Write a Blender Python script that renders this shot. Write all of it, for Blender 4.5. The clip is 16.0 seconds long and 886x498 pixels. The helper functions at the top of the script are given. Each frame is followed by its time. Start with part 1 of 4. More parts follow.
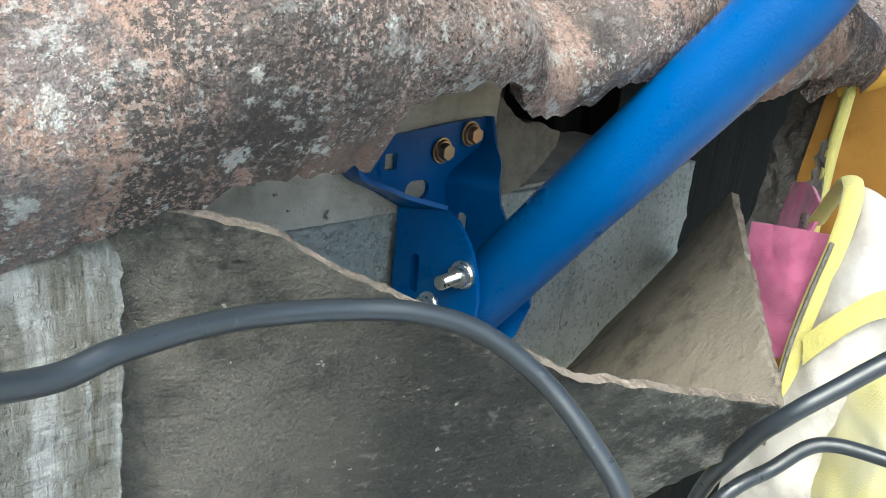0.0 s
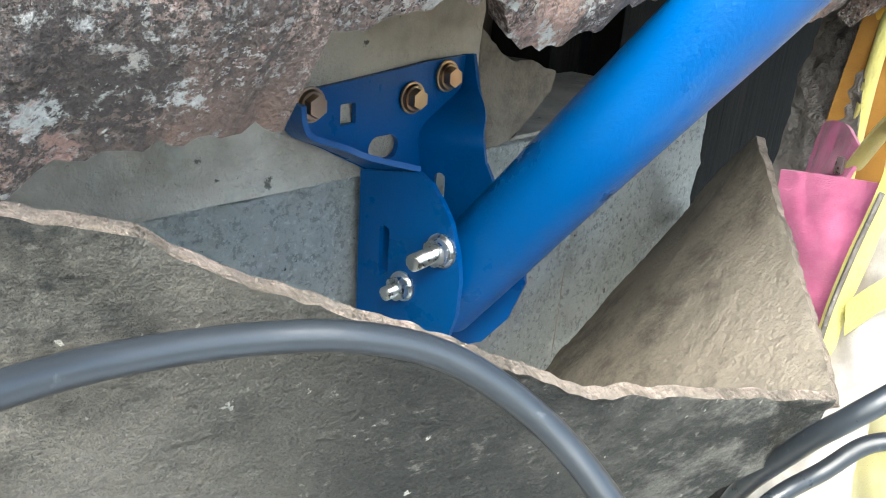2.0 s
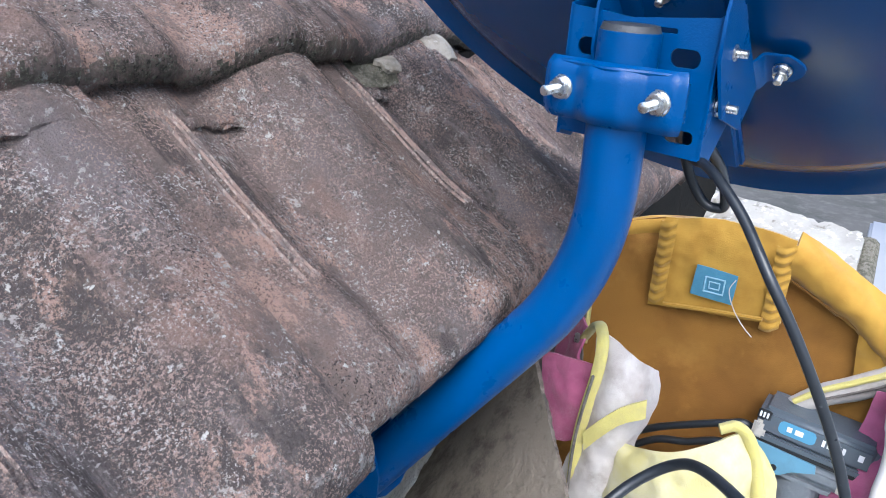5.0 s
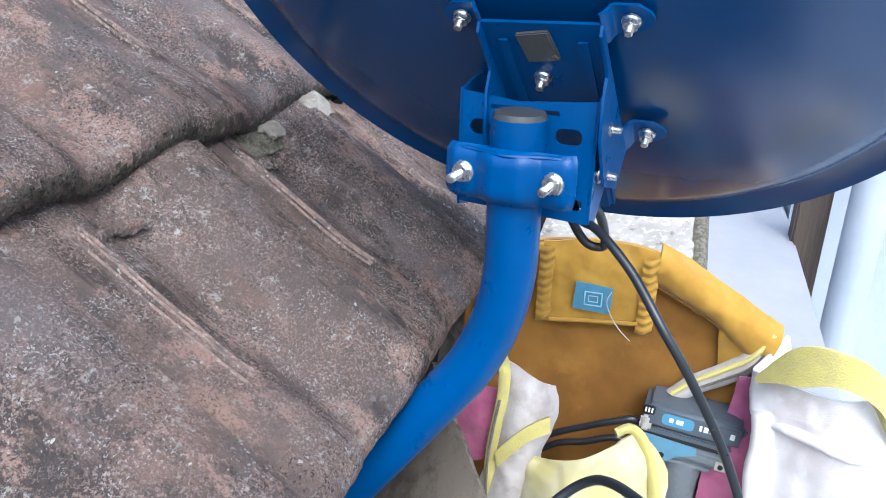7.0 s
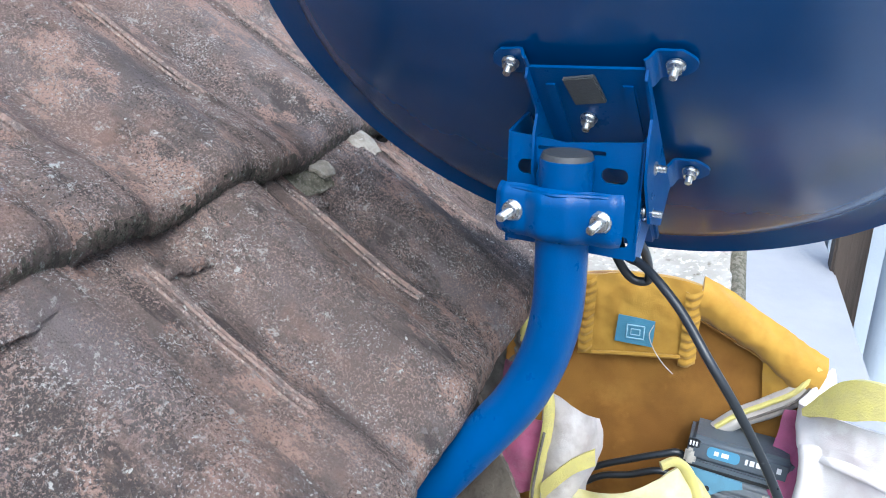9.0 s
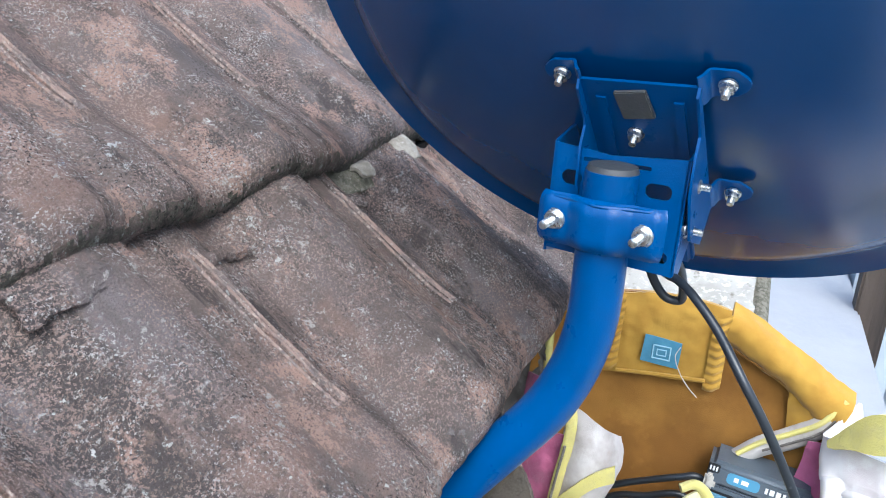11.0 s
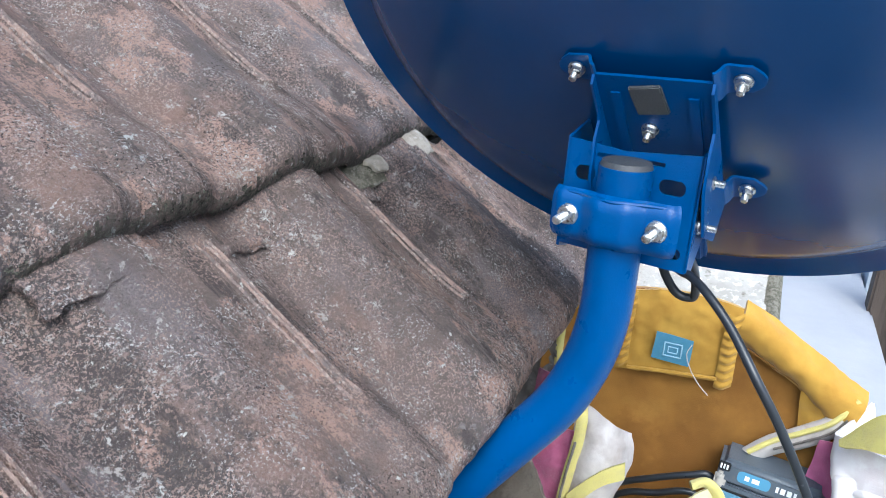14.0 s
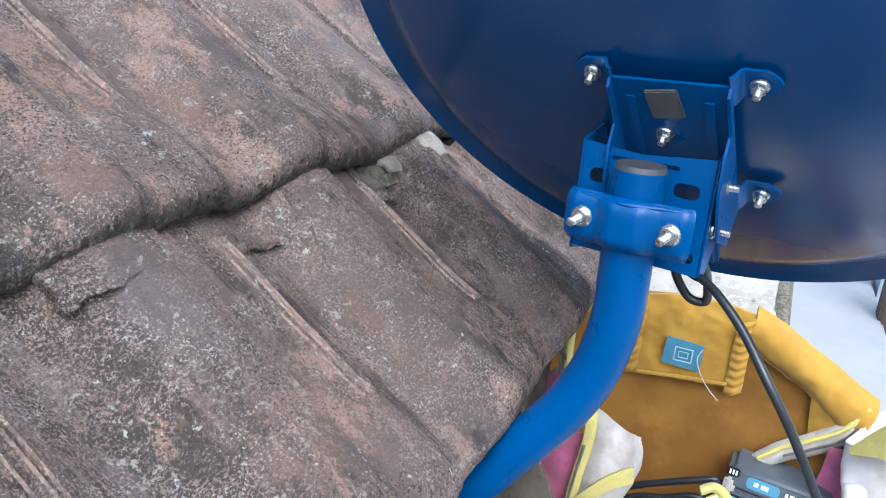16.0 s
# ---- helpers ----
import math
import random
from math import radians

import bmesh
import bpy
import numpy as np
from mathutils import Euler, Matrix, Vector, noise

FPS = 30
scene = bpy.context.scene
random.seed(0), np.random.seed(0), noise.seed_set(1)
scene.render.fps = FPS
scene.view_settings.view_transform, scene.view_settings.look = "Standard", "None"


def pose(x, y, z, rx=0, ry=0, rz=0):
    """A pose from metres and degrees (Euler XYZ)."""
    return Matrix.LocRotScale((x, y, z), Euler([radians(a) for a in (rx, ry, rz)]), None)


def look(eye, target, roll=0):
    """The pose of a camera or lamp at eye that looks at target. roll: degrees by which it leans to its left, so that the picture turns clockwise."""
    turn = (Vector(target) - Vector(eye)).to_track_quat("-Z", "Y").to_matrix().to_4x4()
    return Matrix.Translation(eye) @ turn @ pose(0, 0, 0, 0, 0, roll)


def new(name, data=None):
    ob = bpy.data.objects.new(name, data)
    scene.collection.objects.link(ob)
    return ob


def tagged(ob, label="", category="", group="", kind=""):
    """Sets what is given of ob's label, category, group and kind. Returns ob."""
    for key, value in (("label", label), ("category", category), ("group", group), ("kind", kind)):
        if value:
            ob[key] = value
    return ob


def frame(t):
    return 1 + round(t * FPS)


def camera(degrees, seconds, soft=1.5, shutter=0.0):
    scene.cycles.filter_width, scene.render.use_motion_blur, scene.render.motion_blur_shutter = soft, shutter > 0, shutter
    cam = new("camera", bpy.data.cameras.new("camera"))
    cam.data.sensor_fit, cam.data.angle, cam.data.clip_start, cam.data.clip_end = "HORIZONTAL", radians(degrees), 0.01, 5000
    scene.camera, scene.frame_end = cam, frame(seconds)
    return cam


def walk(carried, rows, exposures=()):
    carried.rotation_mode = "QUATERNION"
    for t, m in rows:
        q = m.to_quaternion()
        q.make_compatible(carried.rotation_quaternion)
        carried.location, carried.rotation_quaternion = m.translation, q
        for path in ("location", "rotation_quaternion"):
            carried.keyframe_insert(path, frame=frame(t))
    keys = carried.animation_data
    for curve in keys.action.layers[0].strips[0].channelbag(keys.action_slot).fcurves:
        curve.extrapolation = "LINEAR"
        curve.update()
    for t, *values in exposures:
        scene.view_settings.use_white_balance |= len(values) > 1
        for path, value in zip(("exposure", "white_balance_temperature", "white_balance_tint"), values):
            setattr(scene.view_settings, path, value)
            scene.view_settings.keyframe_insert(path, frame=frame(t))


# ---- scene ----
cam = camera(59.1, 16.0, soft=1.0)
PATH = [
    (0, (-0.3350, -0.3187, 0.0944), (0.3579, 0.3277, -0.2250), 6.11),
    (0.5, (-0.3050, -0.3056, 0.0812), (0.3759, 0.3327, -0.2778), 5.48),
    (1, (-0.2790, -0.2850, 0.0722), (0.3960, 0.3499, -0.3036), 4.03),
    (1.5, (-0.2650, -0.2749, 0.0656), (0.4081, 0.3580, -0.3171), 3.80),
    (2, (-0.2700, -0.2718, 0.0782), (0.4125, 0.3534, -0.3005), 4.33),
    (2.5, (-0.3000, -0.2797, 0.0973), (0.3889, 0.3420, -0.2754), 4.81),
    (3, (-0.346, -0.301, 0.131), (1.056, 0.938, -0.576), 3.9),
    (3.5, (-0.390, -0.323, 0.165), (1.019, 0.942, -0.478), 3.2),
    (4, (-0.431, -0.355, 0.216), (1.029, 0.862, -0.405), 2.8),
    (4.5, (-0.467, -0.379, 0.315), (1.108, 0.674, -0.328), 3.0),
    (5, (-0.486, -0.355, 0.349), (1.158, 0.534, -0.364), 4.2),
    (5.2, (-0.491, -0.332, 0.346), (1.167, 0.524, -0.375), 6.2),
    (7.3, (-0.5190, -0.3100, 0.4315), (0.3719, -0.0481, 0.0605), 1.37),
    (7.5, (-0.5190, -0.3066, 0.4290), (0.3669, -0.0358, 0.0523), 1.17),
    (8, (-0.5300, -0.3021, 0.4327), (0.3598, -0.0108, 0.0814), 1.12),
    (8.5, (-0.5340, -0.3011, 0.4328), (0.3519, 0.0027, 0.0824), 1.46),
    (9, (-0.5390, -0.3050, 0.4383), (0.3500, 0.0071, 0.1032), 0.63),
    (9.5, (-0.5490, -0.2995, 0.4422), (0.3426, 0.0297, 0.1314), 1.26),
    (10, (-0.5530, -0.2939, 0.4319), (0.3351, 0.0375, 0.1133), 3.75),
    (12.5, (-0.5550, -0.2916, 0.4302), (0.3300, 0.0483, 0.1120), 4.17),
    (13, (-0.5560, -0.2905, 0.4294), (0.3281, 0.0515, 0.1109), 4.38),
    (13.5, (-0.5570, -0.2905, 0.4294), (0.3245, 0.0555, 0.1080), 4.38),
    (14, (-0.5570, -0.2915, 0.4292), (0.3234, 0.0561, 0.1066), 4.29),
    (14.5, (-0.5580, -0.2913, 0.4283), (0.3230, 0.0565, 0.1077), 4.59),
    (15, (-0.5590, -0.2903, 0.4284), (0.3215, 0.0608, 0.1098), 4.71),
    (15.5, (-0.5600, -0.2893, 0.4286), (0.3203, 0.0636, 0.1116), 4.82),
    (16, (-0.5620, -0.2892, 0.4276), (0.3153, 0.0690, 0.1081), 4.93),
]
walk(cam, [(t, look(eye, target, roll)) for t, eye, target, roll in PATH], exposures=[(0.0, 2.02, 6150, -4), (1.0, 2.4, 6300, -3), (1.5, 2.6, 6350, -2), (2.5, 2.68, 6100, 3), (3.5, 1.97, 5850, 6), (4.5, 1.55, 5700, 9), (5.0, 1.3, 5650, 9), (9.5, 1.3, 5650, 5), (16.0, 1.3, 5650, 5)])

# ---- world, sun ----
world = bpy.data.worlds.new("overcast_sky")
scene.world = world
world.use_nodes = True
wn = world.node_tree.nodes
sky = wn.new("ShaderNodeTexSky")
sky.sky_type = "NISHITA"
sky.sun_disc = False
sky.sun_elevation = radians(53)
sky.sun_rotation = radians(243)
sky.dust_density = 4.0
wn["Background"].inputs["Strength"].default_value = 0.15
world.node_tree.links.new(sky.outputs[0], wn["Background"].inputs["Color"])

sun = new("sun", bpy.data.lights.new("sun", "SUN"))
sun.data.energy = 1.2
sun.data.angle = radians(50)
sun.data.color = (1.0, 0.985, 0.97)
sun.matrix_world = look((-2.5, -1.3, 3.7), (0, 0, 0))


# ---- materials ----
def hsv_mix(nodes, links, fac, a, b):
    m = nodes.new("ShaderNodeMix")
    m.data_type = "RGBA"
    links.new(fac, m.inputs[0])
    for sock, v in ((m.inputs[6], a), (m.inputs[7], b)):
        if isinstance(v, tuple):
            sock.default_value = (*v, 1)
        else:
            links.new(v, sock)
    return m.outputs[2]


def noise_fac(nodes, links, scale, lo, hi, detail=6.0, rough=0.6, stretch=(1, 1, 1), kind="noise", turn=(0, 0, 0)):
    tc = nodes.new("ShaderNodeNewGeometry")
    mp = nodes.new("ShaderNodeMapping")
    mp.inputs["Scale"].default_value = stretch
    mp.inputs["Rotation"].default_value = [radians(a) for a in turn]
    links.new(tc.outputs["Position"], mp.inputs["Vector"])
    if kind == "noise":
        tx = nodes.new("ShaderNodeTexNoise")
        tx.inputs["Scale"].default_value = scale
        tx.inputs["Detail"].default_value = detail
        tx.inputs["Roughness"].default_value = rough
        out = tx.outputs["Fac"]
    else:
        tx = nodes.new("ShaderNodeTexVoronoi")
        tx.inputs["Scale"].default_value = scale
        out = tx.outputs["Distance"]
    links.new(mp.outputs[0], tx.inputs["Vector"])
    r = nodes.new("ShaderNodeMapRange")
    r.inputs["From Min"].default_value = lo
    r.inputs["From Max"].default_value = hi
    links.new(out, r.inputs["Value"])
    return r.outputs[0]


def material(name, base, rough=0.6, metal=0.0, layers=(), bump=(), spec=0.5, sheen=0.0, rough_var=None, coat=0.0):
    """layers: (colour, scale, low, high, stretch, turn); bump: (scale, height in metres, stretch)."""
    mat = bpy.data.materials.new(name)
    mat.use_nodes = True
    nodes, links = mat.node_tree.nodes, mat.node_tree.links
    b = nodes["Principled BSDF"]
    b.inputs["Base Color"].default_value = (*base, 1)
    b.inputs["Roughness"].default_value = rough
    b.inputs["Metallic"].default_value = metal
    b.inputs["Specular IOR Level"].default_value = spec
    b.inputs["Sheen Weight"].default_value = sheen
    b.inputs["Coat Weight"].default_value = coat
    b.inputs["Coat Roughness"].default_value = 0.15
    col = base
    for colour, scale, lo, hi, *rest in layers:
        stretch = rest[0] if rest else (1, 1, 1)
        turn = rest[1] if len(rest) > 1 else (0, 0, 0)
        detail, grit = rest[2] if len(rest) > 2 else (6.0, 0.6)
        fac = noise_fac(nodes, links, scale, lo, hi, detail, grit, stretch=stretch, turn=turn)
        if len(rest) > 3:
            both = nodes.new("ShaderNodeMath")
            both.operation = "MULTIPLY"
            links.new(fac, both.inputs[0])
            if rest[3][0] in ("X", "Z"):
                place = nodes.new("ShaderNodeNewGeometry")
                split = nodes.new("ShaderNodeSeparateXYZ")
                links.new(place.outputs["Position"], split.inputs[0])
                span = nodes.new("ShaderNodeMapRange")
                span.inputs["From Min"].default_value, span.inputs["From Max"].default_value = rest[3][1:]
                links.new(split.outputs[rest[3][0]], span.inputs["Value"])
                links.new(span.outputs[0], both.inputs[1])
            else:
                links.new(noise_fac(nodes, links, *rest[3]), both.inputs[1])
            fac = both.outputs[0]
        col = hsv_mix(nodes, links, fac, col, colour)
    if layers:
        links.new(col, b.inputs["Base Color"])
    if rough_var:
        scale, r0, r1 = rough_var
        f = noise_fac(nodes, links, scale, 0.3, 0.7)
        mr = nodes.new("ShaderNodeMapRange")
        mr.inputs["To Min"].default_value, mr.inputs["To Max"].default_value = r0, r1
        links.new(f, mr.inputs["Value"])
        links.new(mr.outputs[0], b.inputs["Roughness"])
    last = None
    for scale, height, *rest in bump:
        bp = nodes.new("ShaderNodeBump")
        bp.inputs["Strength"].default_value = 1.0
        bp.inputs["Distance"].default_value = height
        links.new(noise_fac(nodes, links, scale, 0.25, 0.75, detail=rest[1] if len(rest) > 1 else 6.0, stretch=rest[0] if rest else (1, 1, 1)), bp.inputs["Height"])
        if last:
            links.new(last, bp.inputs["Normal"])
        last = bp.outputs[0]
    if last:
        links.new(last, b.inputs["Normal"])
    return mat


RUN = (1, 0.25, 0.25)
FINE, ONE, NO = (12.0, 0.78), (1, 1, 1), (0, 0, 0)
GRIT = (3.0, 0.8)
SOFT = (4.0, 0.6)
CLAY_LAYERS = [
    ((0.118, 0.101, 0.094), 6, 0.42, 0.58, RUN, NO, SOFT),
    ((0.25, 0.215, 0.208), 9, 0.47, 0.62, (1, 0.3, 0.3), NO, SOFT),
    ((0.30, 0.205, 0.168), 11, 0.50, 0.62, (1, 0.6, 0.6), NO, (6.0, 0.65)),
    ((0.120, 0.097, 0.088), 30, 0.54, 0.60, (1, 0.10, 0.10), NO, FINE),
    ((0.112, 0.096, 0.090), 10, 0.505, 0.575, (1, 0.35, 0.35), NO, FINE),
    ((0.42, 0.31, 0.268), 480, 0.53, 0.565, ONE, NO, GRIT, (17, 0.43, 0.54)),
    ((0.36, 0.262, 0.222), 250, 0.55, 0.59, ONE, NO, GRIT, (13, 0.46, 0.58)),
    ((0.47, 0.315, 0.255), 14, 0.525, 0.565, (1, 0.55, 0.55), NO, FINE, (420, 0.40, 0.50, 4.0, 0.7)),
    ((0.055, 0.048, 0.045), 400, 0.565, 0.60, ONE, NO, GRIT, (11, 0.46, 0.60)),
    ((0.56, 0.52, 0.49), 440, 0.565, 0.595, ONE, NO, GRIT, (24, 0.46, 0.58)), ((0.50, 0.46, 0.42), 55, 0.585, 0.62, ONE, NO, FINE, (300, 0.40, 0.48)),
    ((0.30, 0.31, 0.36), 24, 0.63, 0.67, ONE, NO, FINE, (380, 0.46, 0.52, 3.0, 0.8)),
    ((0.60, 0.60, 0.57), 130, 0.585, 0.63, ONE, NO, (8.0, 0.75), (15, 0.53, 0.60)),
    ((0.68, 0.67, 0.64), 75, 0.55, 0.595, ONE, NO, (8.0, 0.75), ("Z", 0.10, 0.04)),
    ((0.50, 0.32, 0.27), 48, 0.58, 0.63, ONE, NO, (8.0, 0.75), ("Z", 0.10, 0.03)),
    ((0.64, 0.63, 0.59), 80, 0.68, 0.71)]
CLAY_BUMP = [(40, 0.006), (110, 0.005), (260, 0.0042), (600, 0.0032, ONE, 3.0)]
CLAY = material("weathered_clay", (0.232, 0.182, 0.162), 0.94, layers=CLAY_LAYERS, bump=CLAY_BUMP, spec=0.15)
ALGAE = material("algae_stained_clay_lip", (0.232, 0.182, 0.162), 0.94, layers=CLAY_LAYERS[:6] + [
    ((0.105, 0.100, 0.080), 26, 0.44, 0.58, ONE, NO, FINE), ((0.045, 0.045, 0.036), 240, 0.53, 0.60, ONE, NO, GRIT, (18, 0.42, 0.57)),
    ((0.40, 0.41, 0.37), 95, 0.585, 0.625, ONE, NO, (8.0, 0.78)), ((0.22, 0.225, 0.17), 300, 0.57, 0.61, ONE, NO, GRIT)], bump=CLAY_BUMP, spec=0.15)
WORN = material("rubbed_clay", (0.31, 0.225, 0.19), 0.92, layers=[((0.17, 0.14, 0.13), 50, 0.46, 0.54, ONE, NO, FINE), ((0.40, 0.33, 0.29), 240, 0.55, 0.62)], bump=[(260, 0.003)], spec=0.15)
BLUE = material("blue_enamel", (0.0006, 0.058, 0.205), 0.3, layers=[((0.0006, 0.066, 0.235), 14, 0.4, 0.65), ((0.10, 0.20, 0.40), 160, 0.735, 0.75)], bump=[(600, 0.00012)], rough_var=(30, 0.24, 0.40), spec=0.28)
DISH = material("blue_dish_enamel", (0.0003, 0.046, 0.160), 0.22, layers=[((0.0003, 0.052, 0.180), 9, 0.4, 0.65)], rough_var=(18, 0.20, 0.26), spec=0.8)
STEEL = material("zinc_plated_steel", (0.72, 0.72, 0.70), 0.28, 1.0, layers=[((0.5, 0.5, 0.48), 300, 0.5, 0.7)], rough_var=(250, 0.2, 0.4))
BRASS = material("yellow_zinc_plate", (0.36, 0.27, 0.19), 0.3, 1.0, layers=[((0.38, 0.26, 0.17), 260, 0.45, 0.65)])
RUBBER = material("dark_grey_plastic_cap", (0.05, 0.055, 0.06), 0.5, bump=[(200, 0.0003)])
CABLE = material("black_cable_sheath", (0.020, 0.024, 0.029), 0.36, layers=[((0.07, 0.075, 0.08), 160, 0.66, 0.76)], bump=[(160, 0.0001)], rough_var=(60, 0.26, 0.4))
BEAM = material("smooth_grey_render", (0.55, 0.50, 0.42), 0.9, layers=[((0.36, 0.32, 0.26), 18, 0.42, 0.62), ((0.13, 0.12, 0.10), 110, 0.66, 0.70), ((0.44, 0.42, 0.36), 60, 0.55, 0.7)], bump=[(60, 0.002), (300, 0.0014)], spec=0.2)
BLOCK = material("rough_concrete_block", (0.66, 0.675, 0.62), 0.95, layers=[((0.54, 0.555, 0.51), 12, 0.42, 0.58, ONE, NO, FINE), ((0.40, 0.41, 0.38), 230, 0.54, 0.59, ONE, NO, (6.0, 0.7)), ((0.70, 0.71, 0.67), 300, 0.57, 0.64), ((0.10, 0.10, 0.09), 120, 0.68, 0.71)], bump=[(230, 0.012), (90, 0.003)], spec=0.2)
# last two layers: paler patches towards the left end and towards the right
FIBRE = material("weathered_fibre_cement", (0.042, 0.043, 0.038), 0.93, layers=[
    ((0.030, 0.032, 0.029), 9, 0.42, 0.56, ONE, NO, FINE), ((0.105, 0.10, 0.088), 5, 0.53, 0.63, (1, 1, 0.6), NO, FINE),
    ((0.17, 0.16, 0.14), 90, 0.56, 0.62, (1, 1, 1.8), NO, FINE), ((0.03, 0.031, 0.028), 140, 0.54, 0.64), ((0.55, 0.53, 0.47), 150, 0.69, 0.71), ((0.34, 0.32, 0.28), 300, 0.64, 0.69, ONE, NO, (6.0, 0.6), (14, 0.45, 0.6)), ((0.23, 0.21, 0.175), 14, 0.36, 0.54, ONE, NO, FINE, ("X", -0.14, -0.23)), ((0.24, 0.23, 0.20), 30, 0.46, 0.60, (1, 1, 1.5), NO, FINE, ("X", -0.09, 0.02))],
    bump=[(150, 0.008, (0.5, 0.5, 1.8)), (50, 0.003), (420, 0.003)], spec=0.4)
FIBRE_IN = material("stained_fibre_cement", (0.195, 0.170, 0.137), 0.9, layers=[((0.10, 0.088, 0.07), 9, 0.47, 0.58, ONE, NO, FINE), ((0.25, 0.222, 0.182), 12, 0.54, 0.70, ONE, NO, FINE), ((0.10, 0.095, 0.08), 80, 0.62, 0.70, ONE, NO, FINE)], bump=[(70, 0.0016), (300, 0.0008)], spec=0.2)
BROKEN = material("broken_sheet_edge", (0.36, 0.30, 0.25), 0.95, layers=[((0.20, 0.17, 0.14), 28, 0.46, 0.56, ONE, NO, FINE), ((0.55, 0.44, 0.37), 45, 0.54, 0.62, ONE, NO, FINE)], bump=[(150, 0.004), (420, 0.003)], spec=0.1)
WOOD = material("grey_weathered_wood", (0.23, 0.22, 0.19), 0.92, layers=[((0.44, 0.43, 0.41), 40, 0.47, 0.62, (3, 3, 0.15)), ((0.16, 0.145, 0.115), 60, 0.55, 0.66, (3, 3, 0.12)), ((0.22, 0.20, 0.15), 9, 0.5, 0.62)], bump=[(150, 0.004, (3, 3, 0.1)), (60, 0.002, (0.6, 1, 3))], spec=0.2)
LINING = material("orange_yellow_lining", (0.27, 0.130, 0.022), 0.8, layers=[((0.19, 0.085, 0.014), 9, 0.42, 0.62), ((0.33, 0.165, 0.032), 16, 0.55, 0.7)], bump=[(14, 0.004, ONE, 1.0), (900, 0.00015, ONE, 1.0)], sheen=0.2, spec=0.2)
PATCH = material("yellow_cotton_patch", (0.44, 0.255, 0.040), 0.85, layers=[((0.37, 0.20, 0.028), 30, 0.4, 0.65)], bump=[(30, 0.003, ONE, 1.0), (900, 0.0002, ONE, 1.0)], sheen=0.2, spec=0.2)
TRIM = material("pale_yellow_trim", (0.60, 0.54, 0.17), 0.8, layers=[((0.54, 0.48, 0.18), 60, 0.45, 0.65)], bump=[(500, 0.0006)], sheen=0.2, spec=0.2)
IVORY = material("dirty_ivory_canvas", (0.48, 0.45, 0.42), 0.88, layers=[((0.36, 0.32, 0.29), 22, 0.48, 0.66), ((0.55, 0.53, 0.50), 50, 0.5, 0.7)], bump=[(18, 0.006, ONE, 1.5), (800, 0.0002, ONE, 1.0)], sheen=0.2, spec=0.15)
WHITECANVAS = material("white_canvas_pocket", (0.74, 0.71, 0.70), 0.88, layers=[((0.66, 0.60, 0.60), 14, 0.48, 0.66), ((0.78, 0.76, 0.75), 50, 0.5, 0.7)], bump=[(18, 0.005, ONE, 1.5), (800, 0.0002, ONE, 1.0)], sheen=0.2, spec=0.15)
CREAM = material("cream_yellow_canvas", (0.55, 0.50, 0.22), 0.88, layers=[((0.57, 0.54, 0.36), 16, 0.42, 0.62)], bump=[(16, 0.008, ONE, 1.5), (800, 0.0002, ONE, 1.0)], sheen=0.2, spec=0.15)
PINK = material("pink_nylon", (0.48, 0.13, 0.25), 0.7, layers=[((0.38, 0.085, 0.19), 30, 0.45, 0.65)], bump=[(24, 0.005, ONE, 1.5), (500, 0.0004, (1, 1, 4), 1.0)], sheen=0.3, spec=0.3)
GREYCLOTH = material("dark_grey_webbing", (0.16, 0.145, 0.13), 0.9, layers=[((0.24, 0.22, 0.20), 40, 0.5, 0.66)], bump=[(50, 0.006)], spec=0.2)
LABEL_BLUE = material("woven_blue_label", (0.07, 0.23, 0.33), 0.75, layers=[((0.09, 0.26, 0.36), 90, 0.45, 0.65)], bump=[(900, 0.0003)])
LABEL_PALE = material("woven_pale_blue_thread", (0.34, 0.56, 0.66), 0.8, bump=[(900, 0.0003)])
TEAL = material("teal_tool_plastic", (0.13, 0.30, 0.42), 0.45, layers=[((0.12, 0.26, 0.35), 60, 0.5, 0.7)], bump=[(700, 0.0002)])
TOOLBLACK = material("black_tool_plastic", (0.090, 0.112, 0.135), 0.45, layers=[((0.11, 0.12, 0.13), 120, 0.6, 0.72)], bump=[(600, 0.0003)])
TOOLGREY = material("grey_rubber_grip", (0.17, 0.195, 0.215), 0.7, layers=[((0.22, 0.24, 0.255), 70, 0.5, 0.7)], bump=[(500, 0.0005)])
TOOLDARK = material("matt_black_plastic", (0.018, 0.020, 0.022), 0.55, bump=[(400, 0.0003)])
PALEPLASTIC = material("scuffed_pale_plastic", (0.50, 0.48, 0.43), 0.5, layers=[((0.34, 0.33, 0.30), 120, 0.5, 0.65)], bump=[(400, 0.0003)])
STICKER_BLUE = material("pale_blue_print", (0.10, 0.30, 0.46), 0.4)
PRINT_WHITE = material("white_print", (0.8, 0.82, 0.82), 0.5)
STICKER = material("black_foam_pad", (0.075, 0.08, 0.08), 0.28, bump=[(500, 0.0004)])
MORTAR = material("pale_mortar", (0.40, 0.365, 0.31), 0.95, layers=[((0.30, 0.27, 0.22), 45, 0.46, 0.58, ONE, NO, FINE), ((0.52, 0.49, 0.43), 80, 0.56, 0.62, ONE, NO, FINE), ((0.14, 0.125, 0.11), 60, 0.62, 0.67, ONE, NO, FINE)], bump=[(120, 0.004), (400, 0.0015)], spec=0.2)
MOSS = material("mossy_mortar", (0.25, 0.235, 0.19), 0.95, layers=[((0.12, 0.115, 0.085), 60, 0.45, 0.56, ONE, NO, FINE), ((0.36, 0.34, 0.29), 150, 0.56, 0.64, ONE, NO, FINE)], bump=[(120, 0.005), (400, 0.002)], spec=0.15)
